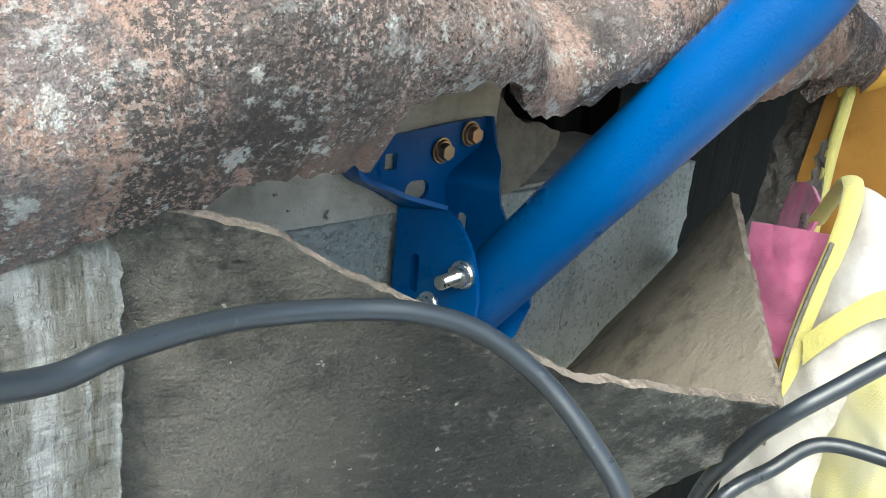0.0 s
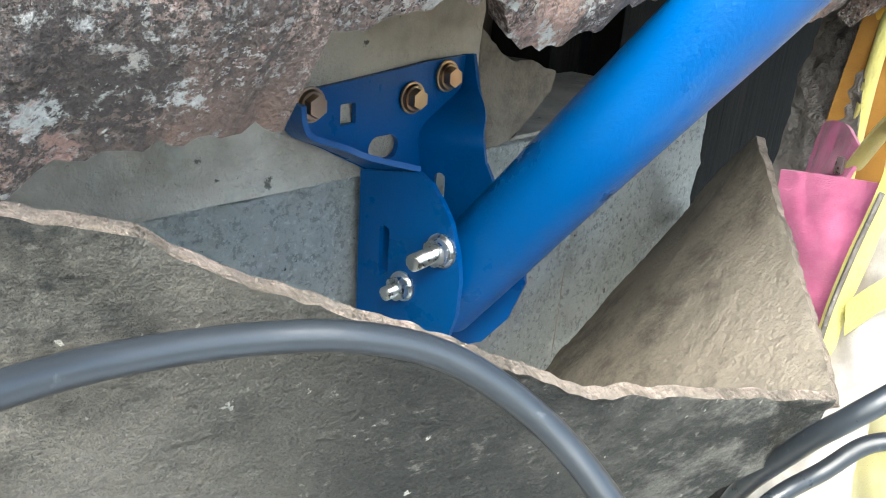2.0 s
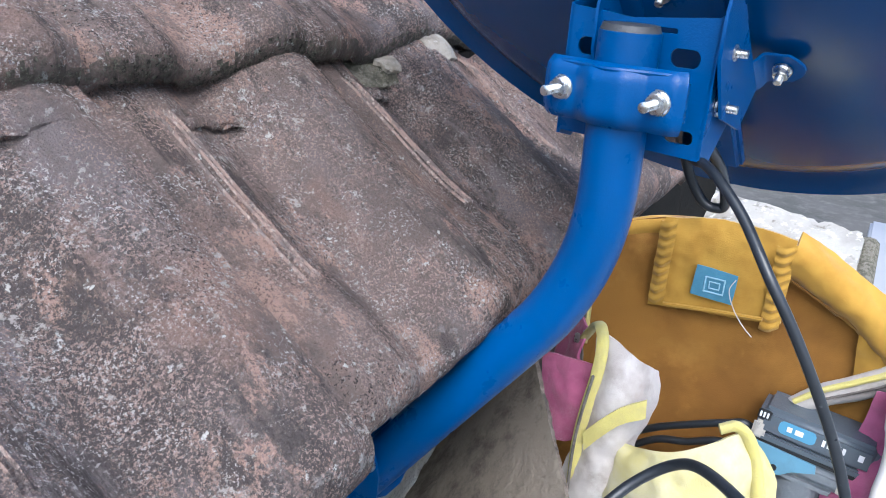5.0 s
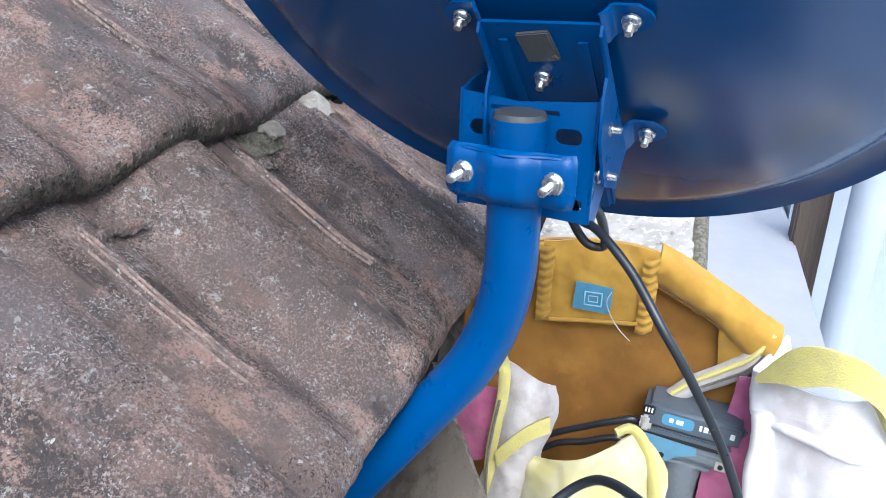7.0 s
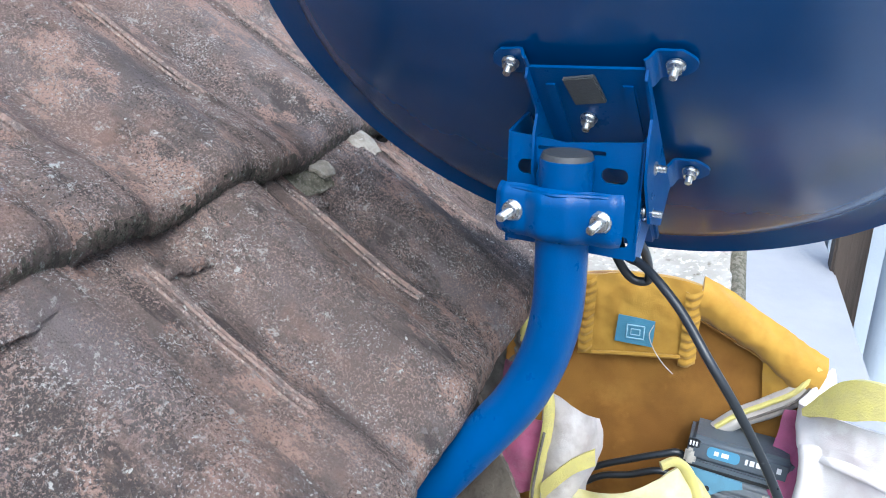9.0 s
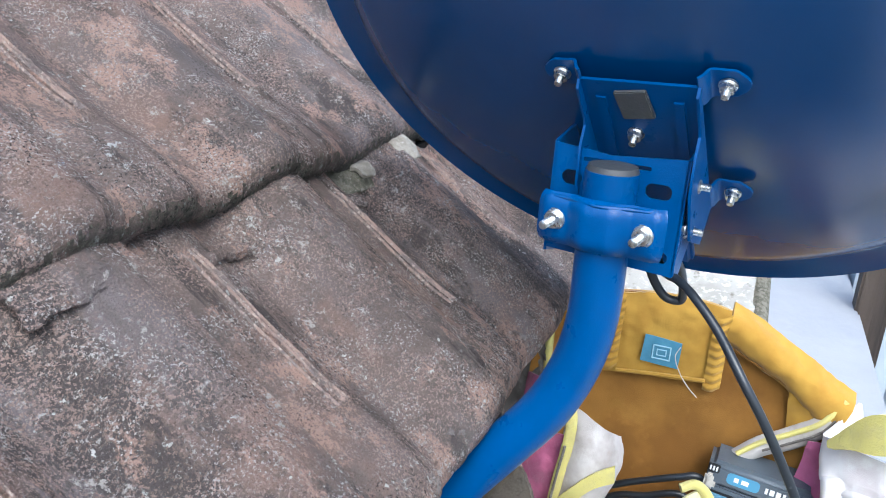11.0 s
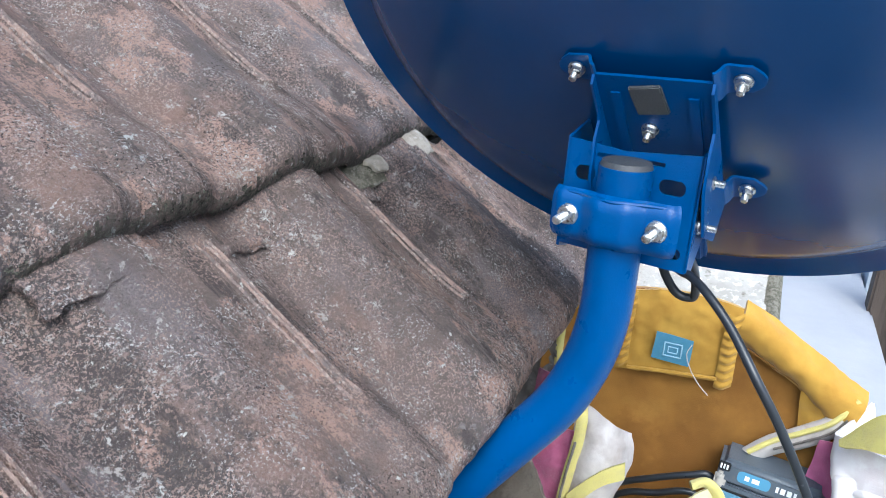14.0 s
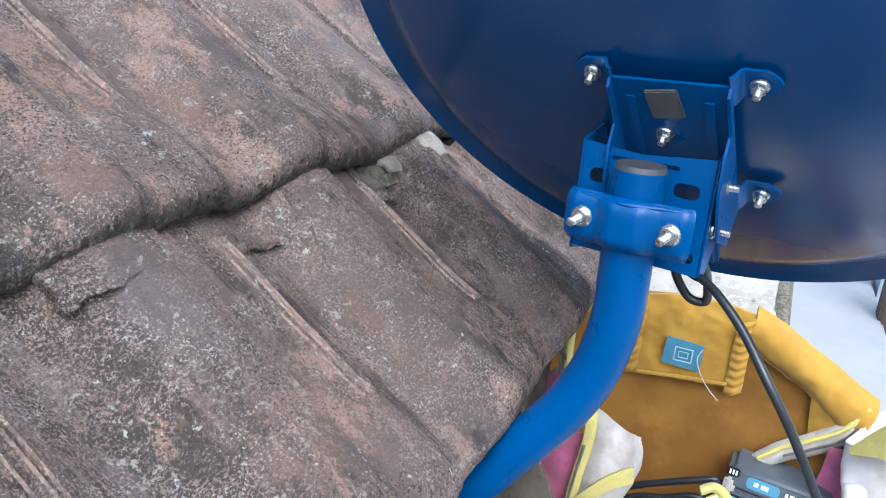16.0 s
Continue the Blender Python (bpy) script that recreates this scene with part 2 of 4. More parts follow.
WHITEWALL = material("bright_whitewash", (0.34, 0.35, 0.37), 0.9, layers=[((0.29, 0.305, 0.33), 2.0, 0.4, 0.65)], bump=[(20, 0.002)])
OLDSLAB = material("old_grey_concrete", (0.38, 0.37, 0.34), 0.95, layers=[((0.30, 0.29, 0.26), 7, 0.45, 0.62), ((0.15, 0.14, 0.11), 22, 0.58, 0.7), ((0.62, 0.61, 0.58), 40, 0.55, 0.68)], bump=[(30, 0.004)], spec=0.2)
DARKWOOD = material("brown_old_wood", (0.09, 0.068, 0.052), 0.85, layers=[((0.05, 0.038, 0.03), 12, 0.45, 0.62, (2, 2, 0.1))], bump=[(30, 0.003, (3, 3, 0.1))])
# near-black colour standing in for the shade of the void under the eave
VOID_BLACK = material("void_shade_black", (0.010, 0.010, 0.009), 0.9, layers=[((0.018, 0.016, 0.014), 14, 0.5, 0.66, (2, 2, 0.2))], bump=[(40, 0.002, (3, 3, 0.2))], spec=0.08)
PALEBLUE = material("pale_blue_painted_wall", (0.41, 0.46, 0.51), 0.85, layers=[((0.36, 0.41, 0.46), 2.5, 0.4, 0.65)], bump=[(25, 0.002)])
GROUND = material("dark_earth_yard", (0.085, 0.080, 0.070), 0.92, layers=[((0.055, 0.055, 0.045), 1.2, 0.42, 0.62), ((0.12, 0.11, 0.10), 6, 0.5, 0.7)], bump=[(12, 0.003)])


# ---- builders ----
def part(name, bm, mat, parent=None, label="", smooth=True, edge=None):
    """One bmesh as one mesh object under a thing or a part."""
    me = bpy.data.meshes.new(name)
    bmesh.ops.recalc_face_normals(bm, faces=bm.faces)
    for f in bm.faces:
        f.smooth = smooth
    if smooth:
        for e in bm.edges:
            if len(e.link_faces) == 2 and e.calc_face_angle(0) > radians(38):
                e.smooth = False
    bm.to_mesh(me)
    bm.free()
    me.materials.append(mat)
    if edge:
        me.materials.append(edge)
    ob = new(name, me)
    if parent:
        ob.parent = parent
    if label:
        tagged(ob, label)
    return ob


def thing(name, label, category, at=(0, 0, 0), group="", kind=""):
    ob = new(name)
    ob.location = at
    ob.empty_display_size = 0.02
    return tagged(ob, label, category, group, kind)


def smooth(a, b, x):
    t = min(1, max(0, (x - a) / (b - a)))
    return t * t * (3 - 2 * t)


def catmull(pts, n):
    """n points along a smooth curve through pts."""
    p = [np.array(q, float) for q in pts]
    if len(p) == 2:
        return [p[0] + (p[1] - p[0]) * k / (n - 1) for k in range(n)]
    p = [2 * p[0] - p[1]] + p + [2 * p[-1] - p[-2]]
    out = []
    for k in range(n):
        s = k / (n - 1) * (len(p) - 3)
        i = min(int(s), len(p) - 4)
        t = s - i
        a, b, c, d = p[i:i + 4]
        out.append(0.5 * (2 * b + (c - a) * t + (2 * a - 5 * b + 4 * c - d) * t * t + (3 * b - a - 3 * c + d) * t ** 3))
    return out


def sheet(rows, nu, nv, thick, rough=0.0, grain=40.0, ragged=0.0, seed=0):
    """A curved plate through rows of points, with thickness along its normals. Faces of the rim get material 1."""
    grid = [catmull(r, nu) for r in rows]
    cols = [catmull([grid[j][i] for j in range(len(rows))], nv) for i in range(nu)]
    g = np.array(cols)
    du, dv = np.gradient(g, axis=0), np.gradient(g, axis=1)
    nrm = np.cross(du, dv)
    nrm /= np.linalg.norm(nrm, axis=2, keepdims=True) + 1e-12
    bm = bmesh.new()
    top, bot = {}, {}
    for i in range(nu):
        for j in range(nv):
            q = Vector(g[i, j])
            w = Vector((seed * 3.1, seed * 1.7, 0))
            r = rough * noise.noise(q * grain + w) + rough * 0.5 * noise.noise(q * grain * 2.7 + w)
            rim = i in (0, nu - 1) or j in (0, nv - 1)
            off = Vector((0, 0, 0))
            if rim and ragged:
                off = (noise.noise_vector(q * 38 + w) + 0.5 * noise.noise_vector(q * 170 + w)) * ragged
            top[i, j] = bm.verts.new(q + Vector(nrm[i, j]) * r + off)
            bot[i, j] = bm.verts.new(q + Vector(nrm[i, j]) * (r - thick) + off)
    for i in range(nu - 1):
        for j in range(nv - 1):
            bm.faces.new((top[i, j], top[i + 1, j], top[i + 1, j + 1], top[i, j + 1]))
            bm.faces.new((bot[i, j], bot[i, j + 1], bot[i + 1, j + 1], bot[i + 1, j]))
    rim = [(i, 0) for i in range(nu)] + [(nu - 1, j) for j in range(1, nv)] + [(i, nv - 1) for i in range(nu - 2, -1, -1)] + [(0, j) for j in range(nv - 2, 0, -1)]
    for a, b in zip(rim, rim[1:] + rim[:1]):
        bm.faces.new((top[a], bot[a], bot[b], top[b])).material_index = 1
    return bm


def tube(pts, radius, n=60, sides=14, caps=True, flat=1.0):
    """A round bar along a smooth curve; radius a number, or one for each point. flat: depth against width."""
    c = catmull(pts, n)
    radii = np.interp(np.linspace(0, 1, n), np.linspace(0, 1, len(radius)), radius) if isinstance(radius, (list, tuple)) else [radius] * n
    bm = bmesh.new()
    rings, up = [], None
    for k in range(n):
        d = Vector(c[min(k + 1, n - 1)] - c[max(k - 1, 0)]).normalized()
        if up is None:
            up = d.orthogonal().normalized()
        up = (up - d * up.dot(d)).normalized()
        side = d.cross(up)
        rings.append([bm.verts.new(Vector(c[k]) + (up * math.cos(a) * flat + side * math.sin(a)) * radii[k]) for a in (2 * math.pi * s / sides for s in range(sides))])
    for r0, r1 in zip(rings, rings[1:]):
        for s in range(sides):
            bm.faces.new((r0[s], r0[(s + 1) % sides], r1[(s + 1) % sides], r1[s]))
    if caps:
        bm.faces.new(rings[0][::-1])
        bm.faces.new(rings[-1])
    return bm


def box(x0, y0, z0, x1, y1, z1, bevel=0.0, m=None, seg=2):
    bm = bmesh.new()
    bmesh.ops.create_cube(bm, size=1, matrix=Matrix.Translation(((x0 + x1) / 2, (y0 + y1) / 2, (z0 + z1) / 2)) @ Matrix.Diagonal((x1 - x0, y1 - y0, z1 - z0, 1)))
    if bevel:
        bmesh.ops.bevel(bm, geom=bm.edges[:], offset=bevel, segments=seg, affect="EDGES")
    if m:
        bmesh.ops.transform(bm, matrix=m, verts=bm.verts)
    return bm


def join(*bms):
    out = bmesh.new()
    for b in bms:
        me = bpy.data.meshes.new("joined")
        b.to_mesh(me)
        b.free()
        out.from_mesh(me)
        bpy.data.meshes.remove(me)
    return out


def moved(bm, m):
    bmesh.ops.transform(bm, matrix=m, verts=bm.verts)
    return bm


def plate(outline, thick, holes=(), bevel=0.0):
    """A flat plate in the xy plane from an outline, with true holes, thick along +z."""
    cu = bpy.data.curves.new("outline", "CURVE")
    cu.dimensions, cu.fill_mode, cu.extrude = "2D", "BOTH", thick / 2
    for ring in (outline, *holes):
        sp = cu.splines.new("POLY")
        sp.points.add(len(ring) - 1)
        for p, q in zip(sp.points, ring):
            p.co = (q[0], q[1], 0, 1)
        sp.use_cyclic_u = True
    ob = bpy.data.objects.new("outline", cu)
    me = bpy.data.meshes.new_from_object(ob)
    bm = bmesh.new()
    bm.from_mesh(me)
    bpy.data.objects.remove(ob)
    bpy.data.curves.remove(cu)
    bpy.data.meshes.remove(me)
    bmesh.ops.remove_doubles(bm, verts=bm.verts, dist=1e-6)
    bmesh.ops.translate(bm, verts=bm.verts, vec=(0, 0, thick / 2))
    return bm


def rounded(x0, y0, x1, y1, r, n=5):
    """A rectangle's outline with round corners."""
    out = []
    for cx, cy, a0 in ((x1 - r, y1 - r, 0), (x0 + r, y1 - r, 90), (x0 + r, y0 + r, 180), (x1 - r, y0 + r, 270)):
        for k in range(n + 1):
            a = radians(a0 + 90 * k / n)
            out.append((cx + r * math.cos(a), cy + r * math.sin(a)))
    return out


def disc(r, z0, z1, sides=24, r2=None):
    bm = bmesh.new()
    bmesh.ops.create_cone(bm, cap_ends=True, segments=sides, radius1=r, radius2=r if r2 is None else r2, depth=z1 - z0, matrix=Matrix.Translation((0, 0, (z0 + z1) / 2)))
    return bm


def ring(r0, r1, z0, z1, sides=24):
    return plate([(r1 * math.cos(a), r1 * math.sin(a)) for a in np.linspace(0, 2 * math.pi, sides, endpoint=False)], z1 - z0,
                 [[(r0 * math.cos(a), r0 * math.sin(a)) for a in np.linspace(0, 2 * math.pi, sides, endpoint=False)]])


def facing(at, way, roll=0.0):
    """A pose at a place, with its z axis along way."""
    return Matrix.Translation(at) @ Vector(way).to_track_quat("Z", "Y").to_matrix().to_4x4() @ pose(0, 0, 0, 0, 0, roll)


def bolt(parent, m, flats=0.010, shank=0.013, washer=0.0068, d=0.006):
    """A threaded end with nut, serrated flange and washer, along z of m."""
    part("washer", moved(disc(washer, 0, 0.0014), m), STEEL, parent)
    nut = disc(flats / 2 / math.cos(radians(30)), 0.0016, 0.0066, 6)
    bmesh.ops.bevel(nut, geom=[e for e in nut.edges if e.calc_length() < 0.0065], offset=0.0006, segments=2, affect="EDGES")
    flange = disc(washer * 0.92, 0.0014, 0.0026, 24, washer * 0.80)
    part("nut", moved(join(nut, flange), m), STEEL, parent)
    th = bmesh.new()
    rings = []
    n = int((shank - 0.0016) / 0.0005)
    for k in range(n + 1):
        r = d / 2 * (1.0 if k % 2 else 0.88)
        if k == n:
            r = d / 2 * 0.8
        rings.append([th.verts.new((r * math.cos(a), r * math.sin(a), 0.0016 + k * 0.0005)) for a in np.linspace(0, 2 * math.pi, 12, endpoint=False)])
    for r0, r1 in zip(rings, rings[1:]):
        for s in range(12):
            th.faces.new((r0[s], r0[(s + 1) % 12], r1[(s + 1) % 12], r1[s]))
    th.faces.new(rings[-1])
    part("bolt", moved(th, m), STEEL, parent)


# ---- house wall ----
wall = tagged(new("wall_house"), "grey concrete block house wall under the eave", "wall", kind="structure")


def block(name, x0, z0, x1, z1, y, mat, seed):
    rows = [[(x0 + (x1 - x0) * i / 3, y, z) for i in range(4)] for z in (z1, (z0 + z1) / 2, z0)]
    return part(name, sheet(rows, 40, 26, -0.14, 0.0012, 60, 0.002, seed), mat, wall)


for k, (xa, xb) in enumerate(((-1.0, -0.62), (-0.61, -0.23), (-0.22, 0.16), (0.17, 0.34))):
    block("concrete_block", xa, -0.222, xb, -0.036, 0.006, BLOCK, k)
    block("concrete_block", xa - 0.19, -0.42, xb - 0.19, -0.232, 0.007, BLOCK, k + 9)
    block("concrete_block", xa, -0.62, xb, -0.43, 0.006, BLOCK, k + 20)
part("mortar_bed", box(-1.2, 0.012, -2.6, 0.335, 0.14, -0.034), BEAM, wall)
# two added dark boxes paint the shade of the open void beside the wall
part("void_shade_board", box(0.345, 0.10, -2.6, 2.4, 0.13, 0.235), VOID_BLACK, wall)
part("void_shade_end", box(0.30, 0.141, -2.6, 0.344, 0.21, 0.25), VOID_BLACK, wall)
block("beam", -1.2, -0.034, 0.046, 0.085, 0.002, BEAM, 33)
part("beam_end", sheet([[(0.048, 0.004, 0.034), (0.075, 0.005, 0.016), (0.105, 0.006, 0.010), (0.128, 0.010, 0.002)], [(0.048, 0.003, 0.0), (0.075, 0.004, -0.008), (0.100, 0.005, -0.010), (0.118, 0.009, -0.012)], [(0.048, 0.002, -0.033), (0.062, 0.003, -0.033), (0.080, 0.004, -0.033), (0.093, 0.008, -0.031)]], 40, 24, -0.12, 0.0014, 60, 0.003, 51), FIBRE_IN, wall)
# unseen dark box, added to keep stray light out of the roof space
part("void_closing_box", box(-1.3, 0.215, -2.6, 1.1, 0.25, 0.285), DARKWOOD, wall)

# ---- roof of curved clay tiles ----
roof = tagged(new("roof"), "old brown clay roof tiles blotched with lichen", "roof", kind="structure")
PITCH, WIDE, LONG, GAUGE = radians(35.4), 0.222, 0.40, 0.305
EAVE = Vector((-0.178, -0.150, 0.060))
ALONG = Vector((0, math.cos(PITCH), math.sin(PITCH)))
OUT = Vector((0, -math.sin(PITCH), math.cos(PITCH)))


RIDGES = (0.275, 0.315, 0.338)
ACROSS = sorted(set([round(1.055 * i / 84, 4) for i in range(85)] + [c + d for c in RIDGES for d in (-0.008, -0.004, 0.0, 0.004, 0.008)]))


def tile_height(u, v, course=0):
    """Height of a tile's face over its pan; u across 0..1.06, v up the slope in metres from the lip."""
    h = 0.010 * smooth(0.0, 0.16, u) - 0.006 - 0.013 * (1 - (0.6 - 0.6 * smooth(0.03, 0.12, v) if course else 0)) * math.exp(-((u - 0.53) / 0.14) ** 2) + 0.021 * smooth(0.60, 0.92, u) - 0.005 * smooth(0.95, 1.06, u)
    h += 0.004 * math.exp(-((u - 0.72) / 0.05) ** 2) * smooth(0.05, 0.12, v)
    near = 1 - smooth(0.05, 0.14, v)
    h += near * 0.010 * (smooth(0.0, 0.14, u) - smooth(0.40, 0.50, u))
    for c in RIDGES:
        h += 0.0046 * (1 - smooth(0.0, 0.008, abs(u - c))) * smooth(0.095, 0.10, v) * (1 - smooth(0.262, 0.27, v))
    return h


def tile(course, k):
    """One tile: a wavy pan and roll whose front lip turns down."""
    seed = course * 17 + k
    rnd = random.Random(seed)
    nu = len(ACROSS)
    out = 0.0 if course else (0.0 if k < 0 else 0.020)
    drop = 0.0245 if course else (0.052 if k < 0 else 0.036)
    bend = min(0.022 if course else 0.026, drop - 0.003)
    shift = Vector((rnd.uniform(-0.003, 0.003), 0, 0)) + ALONG * rnd.uniform(-0.005, 0.005)
    lift = rnd.uniform(0, 0.002)
    # along the tile: place up the slope, depth under the face, share of the waves, and the face's turn
    chipped = course == 0 and k == 0
    line = [(0.0, -drop + (drop - bend) * q / 3, 0.75, 0.0) for q in range(3)]
    line += [(bend * (1 - math.cos(a)), -bend * (1 - math.sin(a)), 0.75 + 0.25 * math.sin(a), math.sin(a)) for a in np.linspace(0, math.pi / 2, 9)]
    line += [(bend + (LONG - bend) * (q / 30) ** 1.1, 0.0, 1.0, 1.0) for q in range(1, 31)]
    nv = len(line)
    bm = bmesh.new()
    top, bot = {}, {}
    for i in range(nu):
        for j, (v, d, share, turn) in enumerate(line):
            u = ACROSS[i]
            wobble = noise.noise(Vector((u * 5 + seed, v * 20, 3.3)))
            jag = noise.noise(Vector((u * 26 + seed * 3, v * 80, 9.1)))
            h = d + share * tile_height(u, v, course) + 0.0014 * wobble + 0.0007 * jag + (0.0245 * (1 - v / 0.42) if course else 0) + lift
            if chipped and d < 0:
                h -= d / drop * (0.012 * smooth(0.10, 0.32, u) if u < 0.405 else 0.008 * (1 - smooth(0.75, 0.95, u)))
            if j == 0:
                h += 0.005 * noise.noise(Vector((u * 4 + seed, 1.7, 0))) + 0.004 * jag + 0.002 * noise.noise(Vector((u * 90, seed, 0)))
            q = EAVE + shift + Vector((WIDE * (k + u), 0, 0)) + ALONG * (GAUGE * course + out + v + 0.0015 * jag) + OUT * h
            top[i, j] = bm.verts.new(q)
            bot[i, j] = bm.verts.new(q - OUT * 0.011 * turn + ALONG * 0.011 * (1 - turn))
    for i in range(nu - 1):
        for j in range(nv - 1):
            face = bm.faces.new((top[i, j], top[i + 1, j], top[i + 1, j + 1], top[i, j + 1]))
            mid = (ACROSS[i] + ACROSS[i + 1]) / 2
            if 0.10 < line[j][0] < 0.255 and any(abs(mid - c) < 0.004 for c in RIDGES):
                face.material_index = 1
            edge_line = 0.004 + 0.006 * noise.noise(Vector((mid * 9 + seed, 0.5, 0))) + 0.004 * noise.noise(Vector((mid * 45, seed, j * 0.9)))
            if course and line[j][0] < edge_line:
                face.material_index = 2
            bm.faces.new((bot[i, j], bot[i, j + 1], bot[i + 1, j + 1], bot[i + 1, j]))
    rim = [(i, 0) for i in range(nu)] + [(nu - 1, j) for j in range(1, nv)] + [(i, nv - 1) for i in range(nu - 2, -1, -1)] + [(0, j) for j in range(nv - 2, 0, -1)]
    for a, b in zip(rim, rim[1:] + rim[:1]):
        bm.faces.new((top[a], bot[a], bot[b], top[b]))
    ob = part("roof_tile", bm, CLAY, roof, edge=WORN)
    if course:
        ob.data.materials.append(ALGAE)
    return ob


for course in range(4):
    for k in range(-3, 6):
        tile(course, k)


def on_roof(x, v, h):
    return Vector((x, EAVE.y, EAVE.z)) + ALONG * v + OUT * h


# ---- lower sheets of fibre cement between wall and yard ----
low = thing("broken_roof_sheet", "weathered grey fibre cement sheet with broken edge", "roof sheet")
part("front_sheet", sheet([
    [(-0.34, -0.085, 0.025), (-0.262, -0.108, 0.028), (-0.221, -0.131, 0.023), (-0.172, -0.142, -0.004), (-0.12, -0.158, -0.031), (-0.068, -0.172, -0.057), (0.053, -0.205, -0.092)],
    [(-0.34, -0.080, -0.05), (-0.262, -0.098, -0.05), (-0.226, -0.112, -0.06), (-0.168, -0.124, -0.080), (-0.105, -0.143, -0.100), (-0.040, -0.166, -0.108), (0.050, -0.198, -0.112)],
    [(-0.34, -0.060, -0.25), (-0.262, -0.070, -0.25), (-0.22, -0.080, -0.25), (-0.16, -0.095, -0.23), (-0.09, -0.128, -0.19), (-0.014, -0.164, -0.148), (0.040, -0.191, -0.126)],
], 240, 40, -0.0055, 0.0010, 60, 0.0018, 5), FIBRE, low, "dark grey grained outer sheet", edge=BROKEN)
part("inner_sheet", sheet([
    [(0.053, -0.204, -0.092), (0.148, -0.139, -0.062), (0.243, -0.073, -0.034)],
    [(0.035, -0.115, -0.175), (0.15, -0.075, -0.120), (0.285, -0.030, -0.085)],
    [(0.02, 0.000, -0.270), (0.16, 0.002, -0.205), (0.33, 0.002, -0.125)],
], 110, 60, 0.006, 0.0006, 30, 0.0018, 8), FIBRE_IN, low, "brown water-stained inner sheet", edge=BROKEN)

board = thing("fascia_board", "grey splintered wooden board under the eave", "board")
part("plank", sheet([
    [(-0.75, -0.106, 0.024), (-0.5, -0.106, 0.024), (-0.246, -0.112, 0.024)],
    [(-0.75, -0.112, -0.03), (-0.5, -0.112, -0.03), (-0.249, -0.117, -0.040)],
    [(-0.75, -0.085, -0.26), (-0.5, -0.088, -0.26), (-0.252, -0.084, -0.26)],
], 90, 70, -0.004, 0.0022, 110, 0.0022, 3), WOOD, board)

# ---- dish mount: foot, bent pipe, clamp ----
mount = thing("dish_mount", "blue painted steel pipe mount bolted to the wall", "dish mount")
WALL_LEFT = [(-0.084, 0.009), (-0.081, -0.001), (-0.075, -0.009), (-0.060, -0.016), (-0.047, -0.023), (-0.034, -0.030)]
FRONT_LEFT = [(-0.083, -0.018, 0.008), (-0.082, -0.018, 0.000), (-0.078, -0.019, -0.006), (-0.063, -0.021, -0.012), (-0.052, -0.026, -0.017), (-0.0298, -0.0345, -0.0235)]
WALL_RIGHT = [(0.032, 0.020), (0.030, 0.003), (0.016, -0.0065), (0.002, -0.016), (0.002, -0.030)]
FRONT_RIGHT = [(0.033, -0.007, 0.021), (0.031, -0.014, 0.004), (0.0225, -0.026, -0.005), (0.0135, -0.034, -0.0128), (0.0142, -0.0366, -0.026)]
foot = part("wall_foot", moved(plate([(-0.031, 0.0145), (0.0, 0.018), *WALL_RIGHT, (0.002, -0.135), (-0.034, -0.135), *WALL_LEFT[::-1]], 0.003,
            [rounded(-0.0507, -0.0065, -0.0417, 0.0030, 0.0008), rounded(-0.0335, -0.0265, -0.0145, -0.0145, 0.0058)]), pose(0, 0, 0, 90, 0, 0)), BLUE, mount)
for wall_line, front_line, side in ((WALL_LEFT, FRONT_LEFT, 1), (WALL_RIGHT, FRONT_RIGHT, -1)):
    part("flared_lip", sheet([[(x, 0.0, z) for x, z in wall_line], front_line], 44, 8, 0.0026 * side), BLUE, foot)
# cheeks splay a little to take the pipe; outlines run out from the wall
for x, run, outline, holes in (
        (-0.034, Vector((0.008, -0.065, 0)), [(0.0, -0.030), (0.0347, -0.0235), (0.0429, -0.0276), (0.0498, -0.0351), (0.055, -0.0428), (0.0599, -0.056), (0.0619, -0.0688), (0.0612, -0.0858), (0.056, -0.105), (0.047, -0.125), (0.030, -0.136), (0.0, -0.138)],
         [rounded(0.0135, -0.079, 0.0195, -0.054, 0.0028)]),
        (0.002, Vector((0.020, -0.060, 0)), [(0.0, -0.030), (0.0384, -0.0261), (0.047, -0.042), (0.056, -0.056), (0.063, -0.0687), (0.065, -0.0838), (0.058, -0.1048), (0.045, -0.122), (0.025, -0.132), (0.0, -0.133)],
         [rounded(0.0110, -0.0500, 0.0172, -0.0350, 0.0029), rounded(0.0425, -0.0952, 0.0482, -0.0896, 0.0027)])):
    run.normalize()
    m = Matrix(((run.x, 0, -run.y, x), (run.y, 0, run.x, 0), (0, 1, 0, 0), (0, 0, 0, 1)))
    part("cheek", moved(plate(outline, 0.003, holes), m @ Matrix.Translation((0, 0, -0.0015))), BLUE, foot)

R = 0.0205
pipe = part("pipe", tube([(-0.006, -0.030, -0.095), (-0.001, -0.056, -0.060), (0.005, -0.090, -0.014), (0.011, -0.120, 0.026), (0.017, -0.150, 0.066), (0.022, -0.177, 0.104), (0.0255, -0.195, 0.146), (0.027, -0.203, 0.190), (0.027, -0.203, 0.25), (0.027, -0.203, 0.309)], R, 110, 40), BLUE, mount)
part("pipe_cap", moved(disc(R * 0.97, 0, 0.004, 32, R * 0.9), pose(0.027, -0.203, 0.309)), RUBBER, mount, "dark grey plastic end cap")

